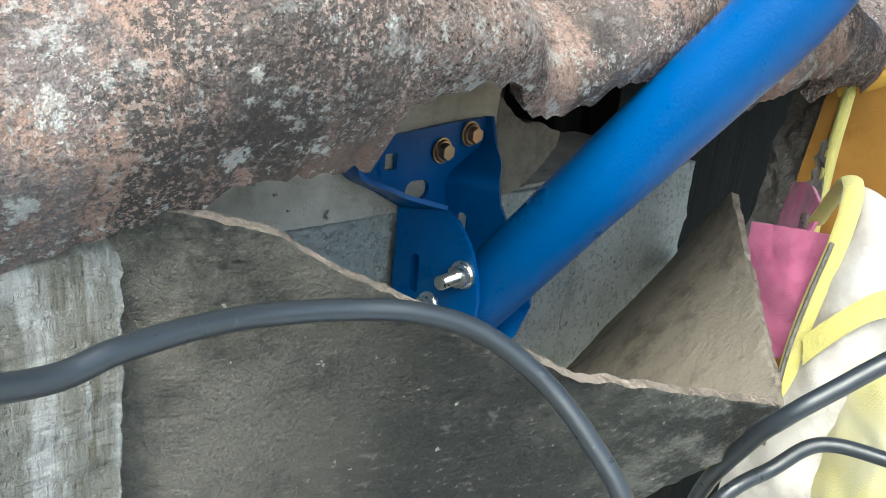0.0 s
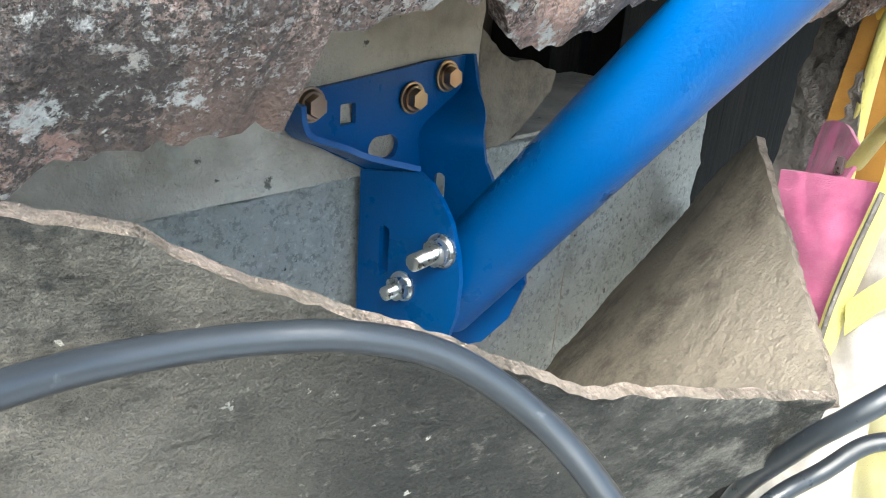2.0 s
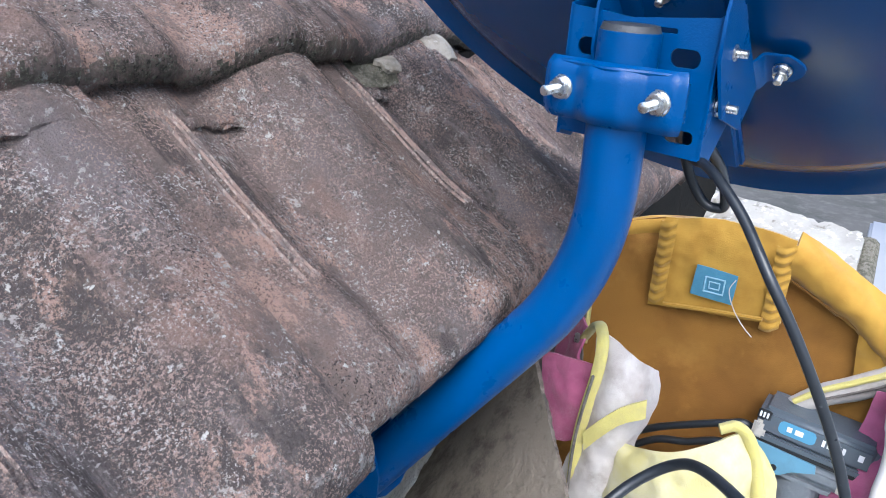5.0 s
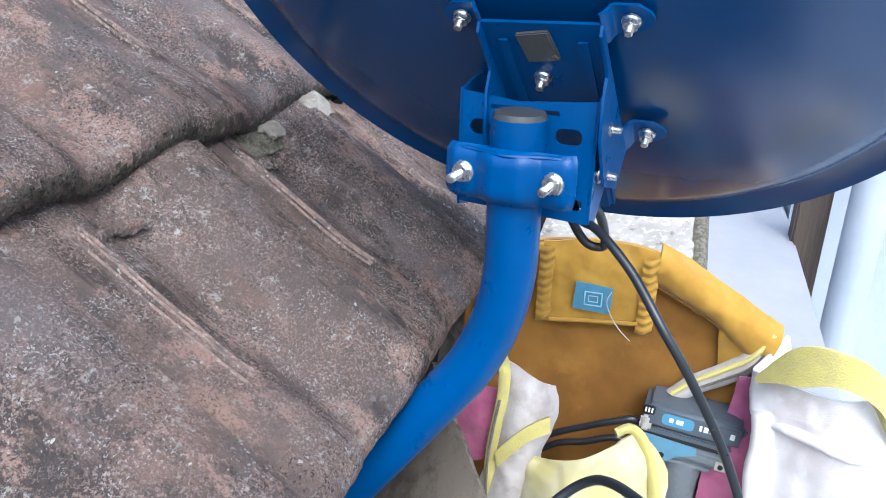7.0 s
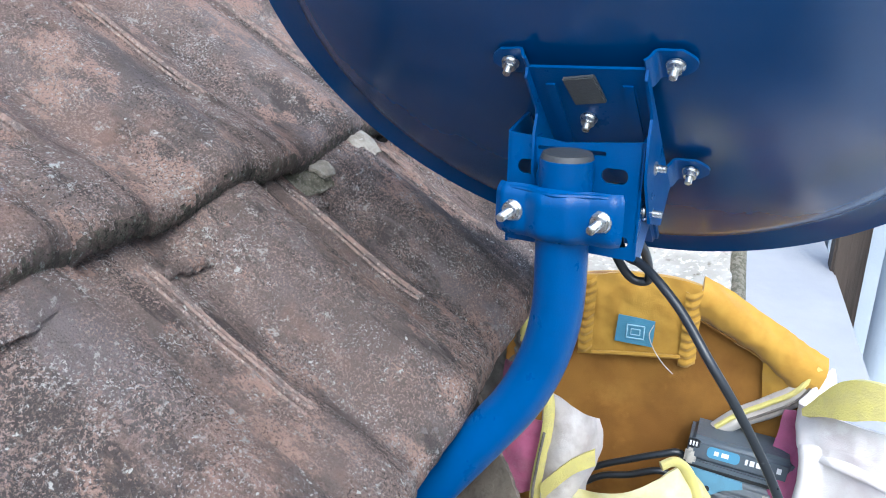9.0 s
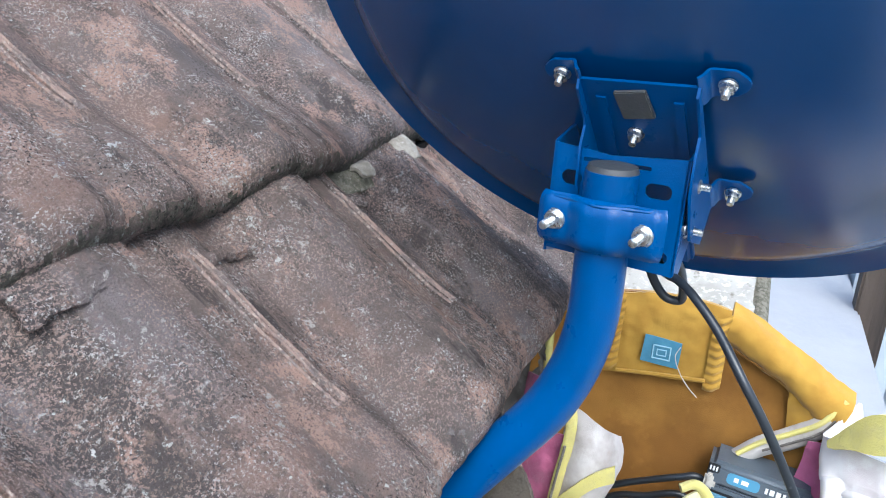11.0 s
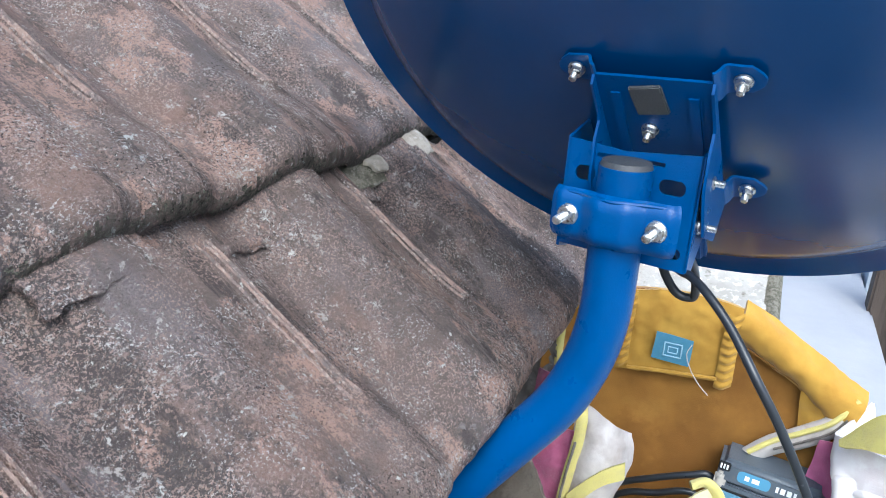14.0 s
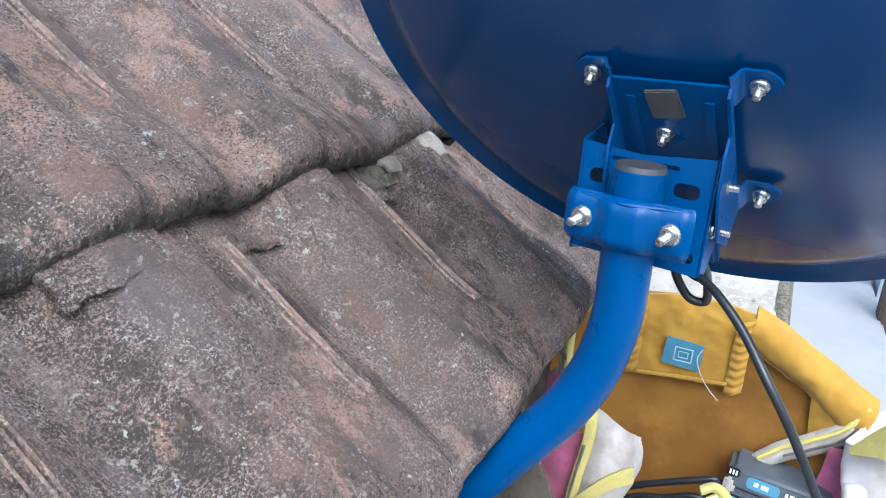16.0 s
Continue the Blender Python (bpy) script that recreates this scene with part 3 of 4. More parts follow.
for x, z in ((-0.0684, 0.005), (-0.008, 0.0022), (0.0153, 0.0108)):
    m = facing((x, -0.004, z), (0, -1, 0))
    part("wall_screw", moved(join(disc(0.0078, 0, 0.0012), disc(0.0068, 0.0012, 0.0026, 24, 0.0060), disc(0.0052, 0.0024, 0.0066, 6, 0.0049), ring(0.0022, 0.0040, 0.0064, 0.0071)), m), BRASS, mount, "yellow zinc hex wall screw")
bolt(mount, facing((-0.0292, -0.0508, -0.0562), (-1, -0.12, 0)), 0.012, 0.022, 0.0082, 0.008)
bolt(mount, facing((-0.0318, -0.0294, -0.0811), (-1, -0.12, 0)), 0.011, 0.014, 0.0075, 0.007)

# saddle clamp round the mast
clamp = thing("mast_clamp", "blue pressed steel clamp bracket on the mast", "clamp")
MZ = 0.2695
prof = []
for y in np.linspace(-0.0475, 0.0475, 41):
    prof.append((0.0185 + 0.0085 * (1 - smooth(0.008, 0.025, abs(y))) - 0.005 * smooth(0.041, 0.0475, abs(y)), y))
bm = bmesh.new()
rows_ = []
for z in np.linspace(-0.018, 0.018, 13):
    e = 1 - (abs(z) / 0.018) ** 6
    rows_.append([(-d * (0.75 + 0.25 * e), y * (0.96 + 0.04 * e), z) for d, y in prof])
saddle = sheet(rows_, 61, 17, 0.003, 0.0)
saddle_ob = part("saddle", moved(saddle, pose(0.027, -0.203, MZ, 0, 0, -6)), BLUE, clamp)
part("saddle_back", moved(box(-0.0160, -0.046, -0.0165, 0.002, 0.046, 0.0165, 0.004), pose(0.027, -0.203, MZ, 0, 0, -6)), BLUE, saddle_ob)
rim_top = tube([(-0.0130, -0.0465, 0.0160), (-0.0172, -0.036, 0.0172), (-0.0190, -0.023, 0.0172), (-0.0258, -0.006, 0.0172), (-0.0258, 0.006, 0.0172), (-0.0190, 0.023, 0.0172), (-0.0172, 0.036, 0.0172), (-0.0130, 0.0465, 0.0160)], 0.0019, 50, 8)
part("saddle_lip", moved(rim_top, pose(0.027, -0.203, MZ, 0, 0, -6)), BLUE, saddle_ob)
for y in (-0.0333, 0.0341):
    p = Matrix(pose(0.027, -0.203, MZ, 0, 0, -6)) @ Vector((-0.0200, y, 0.0))
    bolt(clamp, facing(p, (-0.985, 0.17, -0.03)), 0.0115, 0.022, 0.0088, 0.007)
# box bracket behind the mast, turned with the clamp
CM = pose(0.027, -0.203, 0, 0, 0, -6)
BX, Y0, Y1, Z0, Z1 = 0.020, -0.0515, 0.0530, 0.229, 0.3215
front = plate([(Y0, Z0), (Y1, Z0 + 0.004), (Y1, Z1 - 0.001), (0.030, Z1 - 0.003), (0.008, Z1 - 0.0055), (-0.02, Z1 - 0.003), (Y0, Z1)], 0.0025,
              [rounded(0.0290, 0.2880, 0.0455, 0.3000, 0.0055), rounded(-0.0420, 0.2880, -0.0215, 0.3000, 0.0055), rounded(-0.0240, 0.3085, 0.0295, 0.3120, 0.0012), rounded(-0.0460, 0.2385, -0.0260, 0.2475, 0.0040)])
part("front_plate", moved(front, CM @ Matrix(((0, 0, 1, BX), (1, 0, 0, 0), (0, 1, 0, 0), (0, 0, 0, 1)))), BLUE, clamp)
for y in (Y0, Y1):
    side = plate([(BX, Z0 + 0.001), (BX + 0.02, Z0 - 0.004), (BX + 0.05, Z0 + 0.02), (BX + 0.070, Z0 + 0.06), (BX + 0.052, Z1 + 0.010), (BX + 0.030, Z1 + 0.006), (BX, Z1)], 0.0025)
    part("side_plate", moved(side, CM @ Matrix(((1, 0, 0, 0), (0, 0, 1, y - 0.00125), (0, 1, 0, 0), (0, 0, 0, 1)))), BLUE, clamp)
for x, z in ((0.036, 0.300), (0.038, 0.264)):
    bolt(clamp, CM @ facing((x, Y0 - 0.0015, z), (0, -1, 0)), 0.010, 0.014, 0.0068, 0.006)

# ---- dish ----
DN = Vector((0.729, -0.075, 0.681)).normalized()
DE1 = Vector((0.123, 0.992, -0.023))
DE1 = (DE1 - DN * DE1.dot(DN)).normalized()
DE2 = DN.cross(DE1)
DC = Vector((0.085, -0.215, 0.386))
DM = Matrix.Translation(DC) @ Matrix((DE1, DE2, DN)).transposed().to_4x4()
DR = 0.303
dish = thing("satellite_dish", "dark blue enamelled satellite dish seen from behind", "satellite dish")
bm = bmesh.new()
section = [(r, -0.039 * (1 - (r / 0.262) ** 2)) for r in np.linspace(0, 0.255, 22)] + [(0.259, 0.002), (0.263, 0.0065), (0.268, 0.0075), (0.286, 0.004), (0.291, 0.003), (0.2935, 0.006), (0.2925, 0.0095), (0.285, 0.011), (0.266, 0.0115), (0.258, 0.008)] + [(r, 0.0035 - 0.039 * (1 - (r / 0.262) ** 2)) for r in np.linspace(0.252, 0, 22)]
seg = 160
rings = []
for r, z in section:
    rings.append([bm.verts.new((max(r, 1e-5) * DR / 0.2935 * math.cos(a), 1.06 * max(r, 1e-5) * DR / 0.2935 * math.sin(a), z)) for a in np.linspace(0, 2 * math.pi, seg, endpoint=False)])
for r0, r1 in zip(rings, rings[1:]):
    for s in range(seg):
        bm.faces.new((r0[s], r0[(s + 1) % seg], r1[(s + 1) % seg], r1[s]))
bmesh.ops.remove_doubles(bm, verts=bm.verts, dist=1e-4)
part("reflector", moved(bm, DM), DISH, dish)

# back plate with ears, in the dish's own axes (z towards the sky)
back = thing("dish_bracket", "blue folded steel bracket bolted to the dish", "bracket")
ZB = -0.040
DB = DM @ Matrix.Translation((-0.0040, 0.024, 0.001)) @ pose(0, 0, 0, 0, 0, -1.3)
bp = plate([(-0.044, 0.008), (0.044, 0.008), (0.044, -0.135), (-0.044, -0.135)], 0.0025)
base = part("base_plate", moved(bp, DB @ Matrix.Translation((0, 0, ZB - 0.0125))), BLUE, back)
for sx in (-1, 1):
    for y in (0.003, -0.1230):
        ear = sheet([[(sx * 0.042, y + 0.014 * q, ZB - 0.011), (sx * 0.045, y + 0.014 * q, ZB - 0.008), (sx * 0.049, y + 0.0135 * q, ZB - 0.001), (sx * 0.060, y + 0.0125 * q, ZB), (sx * (0.076 - 0.010 * q * q), y + 0.0125 * q, ZB)] for q in (-1, -0.5, 0, 0.5, 1)], 20, 9, 0.0022 * sx)
        part("ear", moved(ear, DB), BLUE, base)
        bolt(back, DB @ facing((sx * 0.0610, y, ZB - 0.003), (0, 0, -1)), 0.010, 0.013, 0.0068, 0.006)
    flange = plate([(0.008, ZB - 0.012), (-0.012, ZB - 0.012), (-0.135, ZB - 0.012), (-0.135, ZB - 0.05), (-0.10, ZB - 0.070), (-0.060, ZB - 0.058), (-0.040, ZB - 0.036), (-0.034, ZB - 0.022), (-0.029, ZB - 0.020), (0.004, ZB - 0.019)], 0.0022)
    part("flange", moved(flange, DB @ Matrix(((0, 0, 1, sx * 0.0440 - 0.0011), (1, 0, 0, 0), (0, 1, 0, 0), (0, 0, 0, 1)))), BLUE, base)
    part("rib", moved(box(sx * 0.029 - 0.0055, -0.13, ZB - 0.015, sx * 0.029 + 0.0055, -0.006, ZB - 0.0115, 0.0018), DB), BLUE, base)
part("foam_pad", moved(box(-0.0125, -0.0145, ZB - 0.0158, 0.0125, 0.0145, ZB - 0.0122, 0.0008), DB @ pose(0.004, -0.0135, 0, 0, 0, -9)), STICKER, back, "small black square foam pad")
bolt(back, DB @ facing((0.0074, -0.0478, ZB - 0.0125), (0, 0, -1)), 0.010, 0.013, 0.0068, 0.006)
arm = thing("feed_arm", "blue steel feed arm below the dish", "feed arm")
part("arm_bar", moved(box(-0.030, -0.225, ZB - 0.004, -0.004, -0.13, ZB + 0.010, 0.004, seg=3), DM), BLUE, arm)

# ---- cables ----
def cable(pts, r, label, n=120):
    ob = part("cable", tube(pts, r, n, 14), CABLE)
    return tagged(ob, label, "cable", "coaxial cables")


cable([(-0.36, -0.168, 0.028), (-0.288, -0.149, 0.001), (-0.262, -0.145, 0.001), (-0.24, -0.143, 0.001), (-0.218, -0.142, -0.001), (-0.192, -0.148, -0.003), (-0.171, -0.159, -0.005), (-0.153, -0.171, -0.012), (-0.139, -0.187, -0.026), (-0.133, -0.205, -0.042), (-0.130, -0.222, -0.062), (-0.128, -0.235, -0.10), (-0.12, -0.22, -0.18), (-0.1, -0.2, -0.3)], 0.0036, "black coaxial cable arching over the broken sheet")
cable([(0.10, -0.150, -0.26), (0.06, -0.172, -0.17), (0.032, -0.200, -0.110), (0.026, -0.217, -0.083), (0.038, -0.231, -0.066), (0.060, -0.250, -0.045), (0.068, -0.275, -0.022), (0.052, -0.298, -0.004), (0.016, -0.331, 0.006), (-0.015, -0.365, 0.000), (-0.03, -0.40, -0.04)], 0.0046, "black coaxial cable looping out beside the bag")
cable([(0.10, -0.26, -0.118), (0.085, -0.222, -0.119), (0.066, -0.205, -0.136), (0.040, -0.190, -0.155), (0.02, -0.17, -0.22)], 0.0042, "thin black cable behind the sheet corner")
cable([(0.10, -0.236, 0.250), (0.078, -0.240, 0.236), (0.060, -0.247, 0.229), (0.050, -0.254, 0.228), (0.042, -0.262, 0.228), (0.026, -0.276, 0.223), (0.010, -0.297, 0.206), (-0.010, -0.320, 0.180), (-0.012, -0.344, 0.145), (-0.010, -0.372, 0.095), (-0.012, -0.392, 0.05), (-0.02, -0.42, -0.03), (0.0, -0.44, -0.2)], 0.0035, "black coaxial cable hanging from the dish")

cable([(0.10, -0.222, 0.252), (0.150, -0.223, 0.216), (0.160, -0.232, 0.188), (0.164, -0.244, 0.170), (0.165, -0.255, 0.166), (0.162, -0.262, 0.172), (0.138, -0.258, 0.204), (0.10, -0.246, 0.236)], 0.0042, "black cable loop under the clamp", 70)

# ---- tool bag ----
bag = thing("tool_bag", "open ivory tool bag with orange-yellow lining", "bag")
part("back_panel", sheet([
    [(0.37, -0.085, 0.055), (0.385, -0.17, 0.084), (0.39, -0.24, 0.090), (0.385, -0.31, 0.086), (0.375, -0.385, 0.047), (0.365, -0.455, 0.020)],
    [(0.36, -0.080, -0.03), (0.38, -0.17, -0.02), (0.385, -0.24, -0.01), (0.38, -0.31, -0.01), (0.37, -0.385, -0.02), (0.355, -0.455, -0.03)],
    [(0.34, -0.080, -0.14), (0.365, -0.17, -0.13), (0.37, -0.24, -0.12), (0.365, -0.31, -0.12), (0.355, -0.385, -0.12), (0.34, -0.455, -0.12)],
    [(0.30, -0.080, -0.30), (0.33, -0.17, -0.30), (0.33, -0.24, -0.30), (0.33, -0.31, -0.30), (0.32, -0.385, -0.30), (0.30, -0.455, -0.30)],
], 70, 60, 0.008, 0.003, 18, 0.0, 2), LINING, bag, "orange-yellow quilted lining")
part("padded_rim", tube([(0.372, -0.092, 0.040), (0.380, -0.13, 0.059), (0.387, -0.17, 0.071), (0.392, -0.24, 0.078), (0.387, -0.31, 0.072), (0.376, -0.385, 0.036), (0.364, -0.445, 0.012)], [0.012, 0.014, 0.015, 0.015, 0.016, 0.016, 0.012], 70, 16, flat=0.8), PATCH, bag, "padded yellow top edge")
part("padded_band", sheet([
    [(0.385, -0.312, 0.096), (0.380, -0.350, 0.080), (0.374, -0.385, 0.060), (0.368, -0.420, 0.042), (0.360, -0.455, 0.024)],
    [(0.362, -0.312, 0.084), (0.356, -0.350, 0.066), (0.350, -0.385, 0.046), (0.345, -0.420, 0.028), (0.340, -0.453, 0.012)],
    [(0.360, -0.312, 0.062), (0.354, -0.350, 0.047), (0.348, -0.385, 0.030), (0.342, -0.418, 0.006), (0.338, -0.445, -0.010)],
    [(0.374, -0.312, 0.050), (0.366, -0.350, 0.034), (0.358, -0.388, 0.016), (0.352, -0.416, -0.006), (0.346, -0.440, -0.026)],
], 60, 40, 0.004, 0.0022, 40, 0.0, 31), PATCH, bag, "puffed yellow edge band with a sewn seam")
part("band_seam", tube([(0.363, -0.312, 0.051), (0.357, -0.350, 0.035), (0.353, -0.388, 0.017), (0.355, -0.393, -0.012), (0.357, -0.398, -0.045)], 0.0016, 50, 6), LINING, bag, "sewn seam below the padded band")
part("end_panel", sheet([[(0.354, -0.389, 0.016), (0.348, -0.415, -0.001), (0.342, -0.438, -0.018)], [(0.357, -0.392, -0.014), (0.350, -0.414, -0.022), (0.344, -0.432, -0.030)], [(0.358, -0.397, -0.048), (0.352, -0.412, -0.048), (0.346, -0.424, -0.050)]], 24, 24, 0.003, 0.002, 40, 0.0, 44), PATCH, bag, "yellow end panel beside the seam")
flap = part("pocket_flap", sheet([
    [(0.366, -0.174, 0.088), (0.368, -0.24, 0.098), (0.366, -0.311, 0.094)],
    [(0.362, -0.174, 0.035), (0.364, -0.24, 0.038), (0.362, -0.312, 0.045)],
    [(0.360, -0.173, -0.016), (0.362, -0.24, -0.010), (0.360, -0.314, -0.001)],
], 44, 36, -0.004, 0.0016, 45, 0.0018, 6), PATCH, bag, "yellow cotton pocket flap with frayed hem")
for y0, y1 in ((-0.172, -0.190), (-0.294, -0.3135)):
    rows_ = []
    for q in range(19):
        z, deep = 0.086 - 0.0054 * q, 0.0034 * (q % 2)
        rows_.append([(0.3570 - deep * 0.3, y0, z), (0.3545 - deep, (y0 + y1) / 2, z), (0.3570 - deep * 0.3, y1, z + 0.006)])
    part("gathered_sleeve", sheet(rows_, 9, 76, -0.003, 0.0006, 160, 0.0008, 4), PATCH, flap)
part("stitched_hem", tube([(0.3555, -0.190, -0.010), (0.3565, -0.24, -0.004), (0.3550, -0.296, 0.002)], 0.0026, 30, 8), PATCH, flap)
tag = part("woven_label", sheet([
    [(0.3555, -0.219, 0.046), (0.3555, -0.241, 0.045), (0.3555, -0.263, 0.043)],
    [(0.3545, -0.218, 0.028), (0.3545, -0.241, 0.028), (0.3545, -0.263, 0.026)],
    [(0.3545, -0.217, 0.011), (0.3545, -0.241, 0.010), (0.3545, -0.262, 0.009)],
], 12, 12, -0.0012, 0.0004, 60, 0.0, 1), LABEL_BLUE, flap, "small blue woven label with nested squares")
for a, b, c, d in ((-0.230, 0.036, -0.252, 0.0345), (-0.230, 0.019, -0.252, 0.0175), (-0.230, 0.036, -0.2315, 0.0175), (-0.2505, 0.036, -0.252, 0.0175), (-0.235, 0.031, -0.247, 0.0298), (-0.235, 0.0235, -0.247, 0.0223), (-0.235, 0.031, -0.2362, 0.0223), (-0.2458, 0.031, -0.247, 0.0223)):
    part("label_thread", box(0.3528, min(a, c), min(b, d), 0.3540, max(a, c), max(b, d), 0.0003, seg=1), LABEL_PALE, tag)
part("loose_thread", tube([(0.352, -0.262, 0.040), (0.347, -0.258, 0.028), (0.345, -0.266, 0.010), (0.345, -0.278, -0.006), (0.347, -0.290, -0.018)], 0.0006, 30, 6), IVORY, flap)
part("side_gusset", sheet([
    [(0.40, -0.055, 0.060), (0.385, -0.080, 0.066), (0.370, -0.102, 0.062)],
    [(0.39, -0.045, 0.000), (0.370, -0.082, -0.005), (0.358, -0.103, 0.000)],
    [(0.36, -0.050, -0.060), (0.350, -0.088, -0.050), (0.340, -0.110, -0.055)],
    [(0.31, -0.060, -0.14), (0.310, -0.090, -0.13), (0.300, -0.125, -0.13)],
], 26, 44, 0.003, 0.006, 45, 0.0, 7), GREYCLOTH, bag, "grey-brown crumpled side gusset")
part("left_piping", tube([(0.366, -0.112, 0.070), (0.368, -0.102, 0.058), (0.358, -0.102, 0.010), (0.350, -0.105, -0.040), (0.330, -0.112, -0.075)], 0.0052, 50, 10), TRIM, bag, "pale yellow piping")
part("gusset_lining", sheet([
    [(0.345, -0.085, -0.035), (0.325, -0.105, -0.030), (0.30, -0.125, -0.038)],
    [(0.325, -0.085, -0.075), (0.305, -0.105, -0.075), (0.285, -0.125, -0.070)],
    [(0.29, -0.085, -0.14), (0.275, -0.105, -0.14), (0.26, -0.13, -0.14)],
], 20, 24, 0.003, 0.003, 50, 0.0, 3), PINK, bag, "dark pink nylon fold")
part("pink_panel", sheet([
    [(0.240, -0.098, -0.050), (0.232, -0.128, -0.045), (0.226, -0.166, -0.040)],
    [(0.236, -0.105, -0.095), (0.224, -0.130, -0.090), (0.222, -0.160, -0.085)],
    [(0.235, -0.120, -0.150), (0.230, -0.135, -0.145), (0.228, -0.152, -0.135)],
], 30, 30, 0.003, 0.0024, 45, 0.0, 5), PINK, bag, "pink nylon front panel")
part("front_lobe", sheet([
    [(0.235, -0.158, -0.004), (0.222, -0.180, -0.006), (0.224, -0.203, -0.022), (0.250, -0.217, -0.040)],
    [(0.225, -0.160, -0.050), (0.204, -0.182, -0.050), (0.206, -0.208, -0.054), (0.240, -0.224, -0.062)],
    [(0.222, -0.160, -0.100), (0.204, -0.178, -0.100), (0.208, -0.200, -0.098), (0.240, -0.216, -0.096)],
    [(0.22, -0.140, -0.200), (0.205, -0.170, -0.190), (0.21, -0.195, -0.170), (0.23, -0.21, -0.150)],
    [(0.22, -0.120, -0.330), (0.20, -0.160, -0.330), (0.20, -0.20, -0.330), (0.22, -0.23, -0.330)],
], 40, 70, 0.004, 0.003, 30, 0.0, 9), IVORY, bag, "soiled ivory canvas front corner")
part("zip_band", tube([(0.300, -0.122, -0.052), (0.272, -0.140, -0.020), (0.240, -0.155, -0.004), (0.214, -0.167, -0.010), (0.206, -0.168, -0.040), (0.206, -0.162, -0.085), (0.208, -0.158, -0.130), (0.210, -0.158, -0.20), (0.21, -0.15, -0.30)], 0.0065, 80, 10, flat=0.55), TRIM, bag, "pale yellow zip band")
part("zip_teeth", tube([(0.2005, -0.166, -0.040), (0.2005, -0.160, -0.085), (0.2025, -0.156, -0.130), (0.2045, -0.156, -0.20)], 0.0016, 50, 6), GREYCLOTH, bag)
part("yellow_strap", sheet([
    [(0.202, -0.222, -0.048), (0.197, -0.200, -0.062), (0.198, -0.178, -0.088), (0.202, -0.165, -0.108)],
    [(0.202, -0.224, -0.068), (0.197, -0.203, -0.080), (0.198, -0.184, -0.104), (0.202, -0.169, -0.128)],
], 26, 8, -0.003, 0.001, 60, 0.0, 2), TRIM, bag, "yellow webbing strap")
part("zip_pull", join(moved(ring(0.0025, 0.0045, 0, 0.0018, 16), pose(0.296, -0.122, -0.046, 70, 20, 0)), box(0.292, -0.118, -0.058, 0.296, -0.112, -0.046, 0.001)), STEEL, bag, "small metal zip pull")
part("front_panel", sheet([
    [(0.225, -0.195, -0.118), (0.203, -0.230, -0.104), (0.193, -0.262, -0.088), (0.200, -0.293, -0.067), (0.224, -0.316, -0.064), (0.236, -0.345, -0.102)],
    [(0.215, -0.195, -0.150), (0.178, -0.235, -0.140), (0.168, -0.270, -0.128), (0.180, -0.302, -0.115), (0.205, -0.325, -0.115), (0.225, -0.352, -0.14)],
    [(0.21, -0.195, -0.33), (0.17, -0.235, -0.33), (0.16, -0.270, -0.33), (0.17, -0.300, -0.33), (0.19, -0.325, -0.33), (0.22, -0.355, -0.33)],
], 60, 46, 0.004, 0.005, 26, 0.0, 12), CREAM, bag, "cream yellow front panel")
part("front_edge_roll", tube([(0.212, -0.292, -0.060), (0.218, -0.306, -0.055), (0.218, -0.320, -0.066), (0.212, -0.333, -0.095), (0.202, -0.342, -0.130), (0.195, -0.345, -0.19)], 0.0085, 50, 12, flat=0.6), TRIM, bag, "yellow bound front edge")
part("right_zip_edge", tube([(0.350, -0.450, 0.014), (0.346, -0.427, -0.018), (0.344, -0.400, -0.040), (0.342, -0.371, -0.058), (0.339, -0.346, -0.080), (0.334, -0.328, -0.096)], [0.009, 0.013, 0.013, 0.012, 0.010, 0.008], 60, 14), IVORY, bag, "ivory rolled zip edge")
part("right_piping", tube([(0.342, -0.447, 0.022), (0.335, -0.426, -0.008), (0.333, -0.399, -0.028), (0.331, -0.370, -0.047), (0.328, -0.346, -0.068)], 0.0034, 50, 8), TRIM, bag, "yellow zip piping")
part("right_zip_teeth", tube([(0.340, -0.448, 0.012), (0.332, -0.428, -0.018), (0.330, -0.401, -0.038), (0.328, -0.372, -0.056)], 0.0016, 50, 6), GREYCLOTH, bag)
part("right_side", sheet([
    [(0.36, -0.466, 0.015), (0.31, -0.431, -0.005), (0.272, -0.438, 0.008), (0.245, -0.470, 0.012), (0.225, -0.51, 0.020), (0.25, -0.56, 0.03)],
    [(0.36, -0.475, -0.03), (0.275, -0.430, -0.032), (0.255, -0.446, -0.022), (0.235, -0.475, -0.012), (0.215, -0.515, -0.010), (0.24, -0.57, -0.01)],
    [(0.36, -0.480, -0.08), (0.254, -0.434, -0.067), (0.245, -0.455, -0.060), (0.228, -0.480, -0.055), (0.208, -0.520, -0.055), (0.23, -0.58, -0.06)],
    [(0.36, -0.485, -0.33), (0.240, -0.440, -0.33), (0.225, -0.460, -0.33), (0.210, -0.490, -0.33), (0.190, -0.530, -0.33), (0.21, -0.59, -0.33)],
], 60, 60, 0.004, 0.003, 24, 0.0, 15), WHITECANVAS, bag, "white canvas side pocket")
part("pocket_fold", tube([(0.262, -0.434, -0.040), (0.244, -0.452, -0.034), (0.226, -0.478, -0.030), (0.206, -0.516, -0.030), (0.22, -0.56, -0.03)], [0.002, 0.006, 0.007, 0.007, 0.006], 50, 12, flat=0.6), WHITECANVAS, bag, "turned-over white pocket hem")
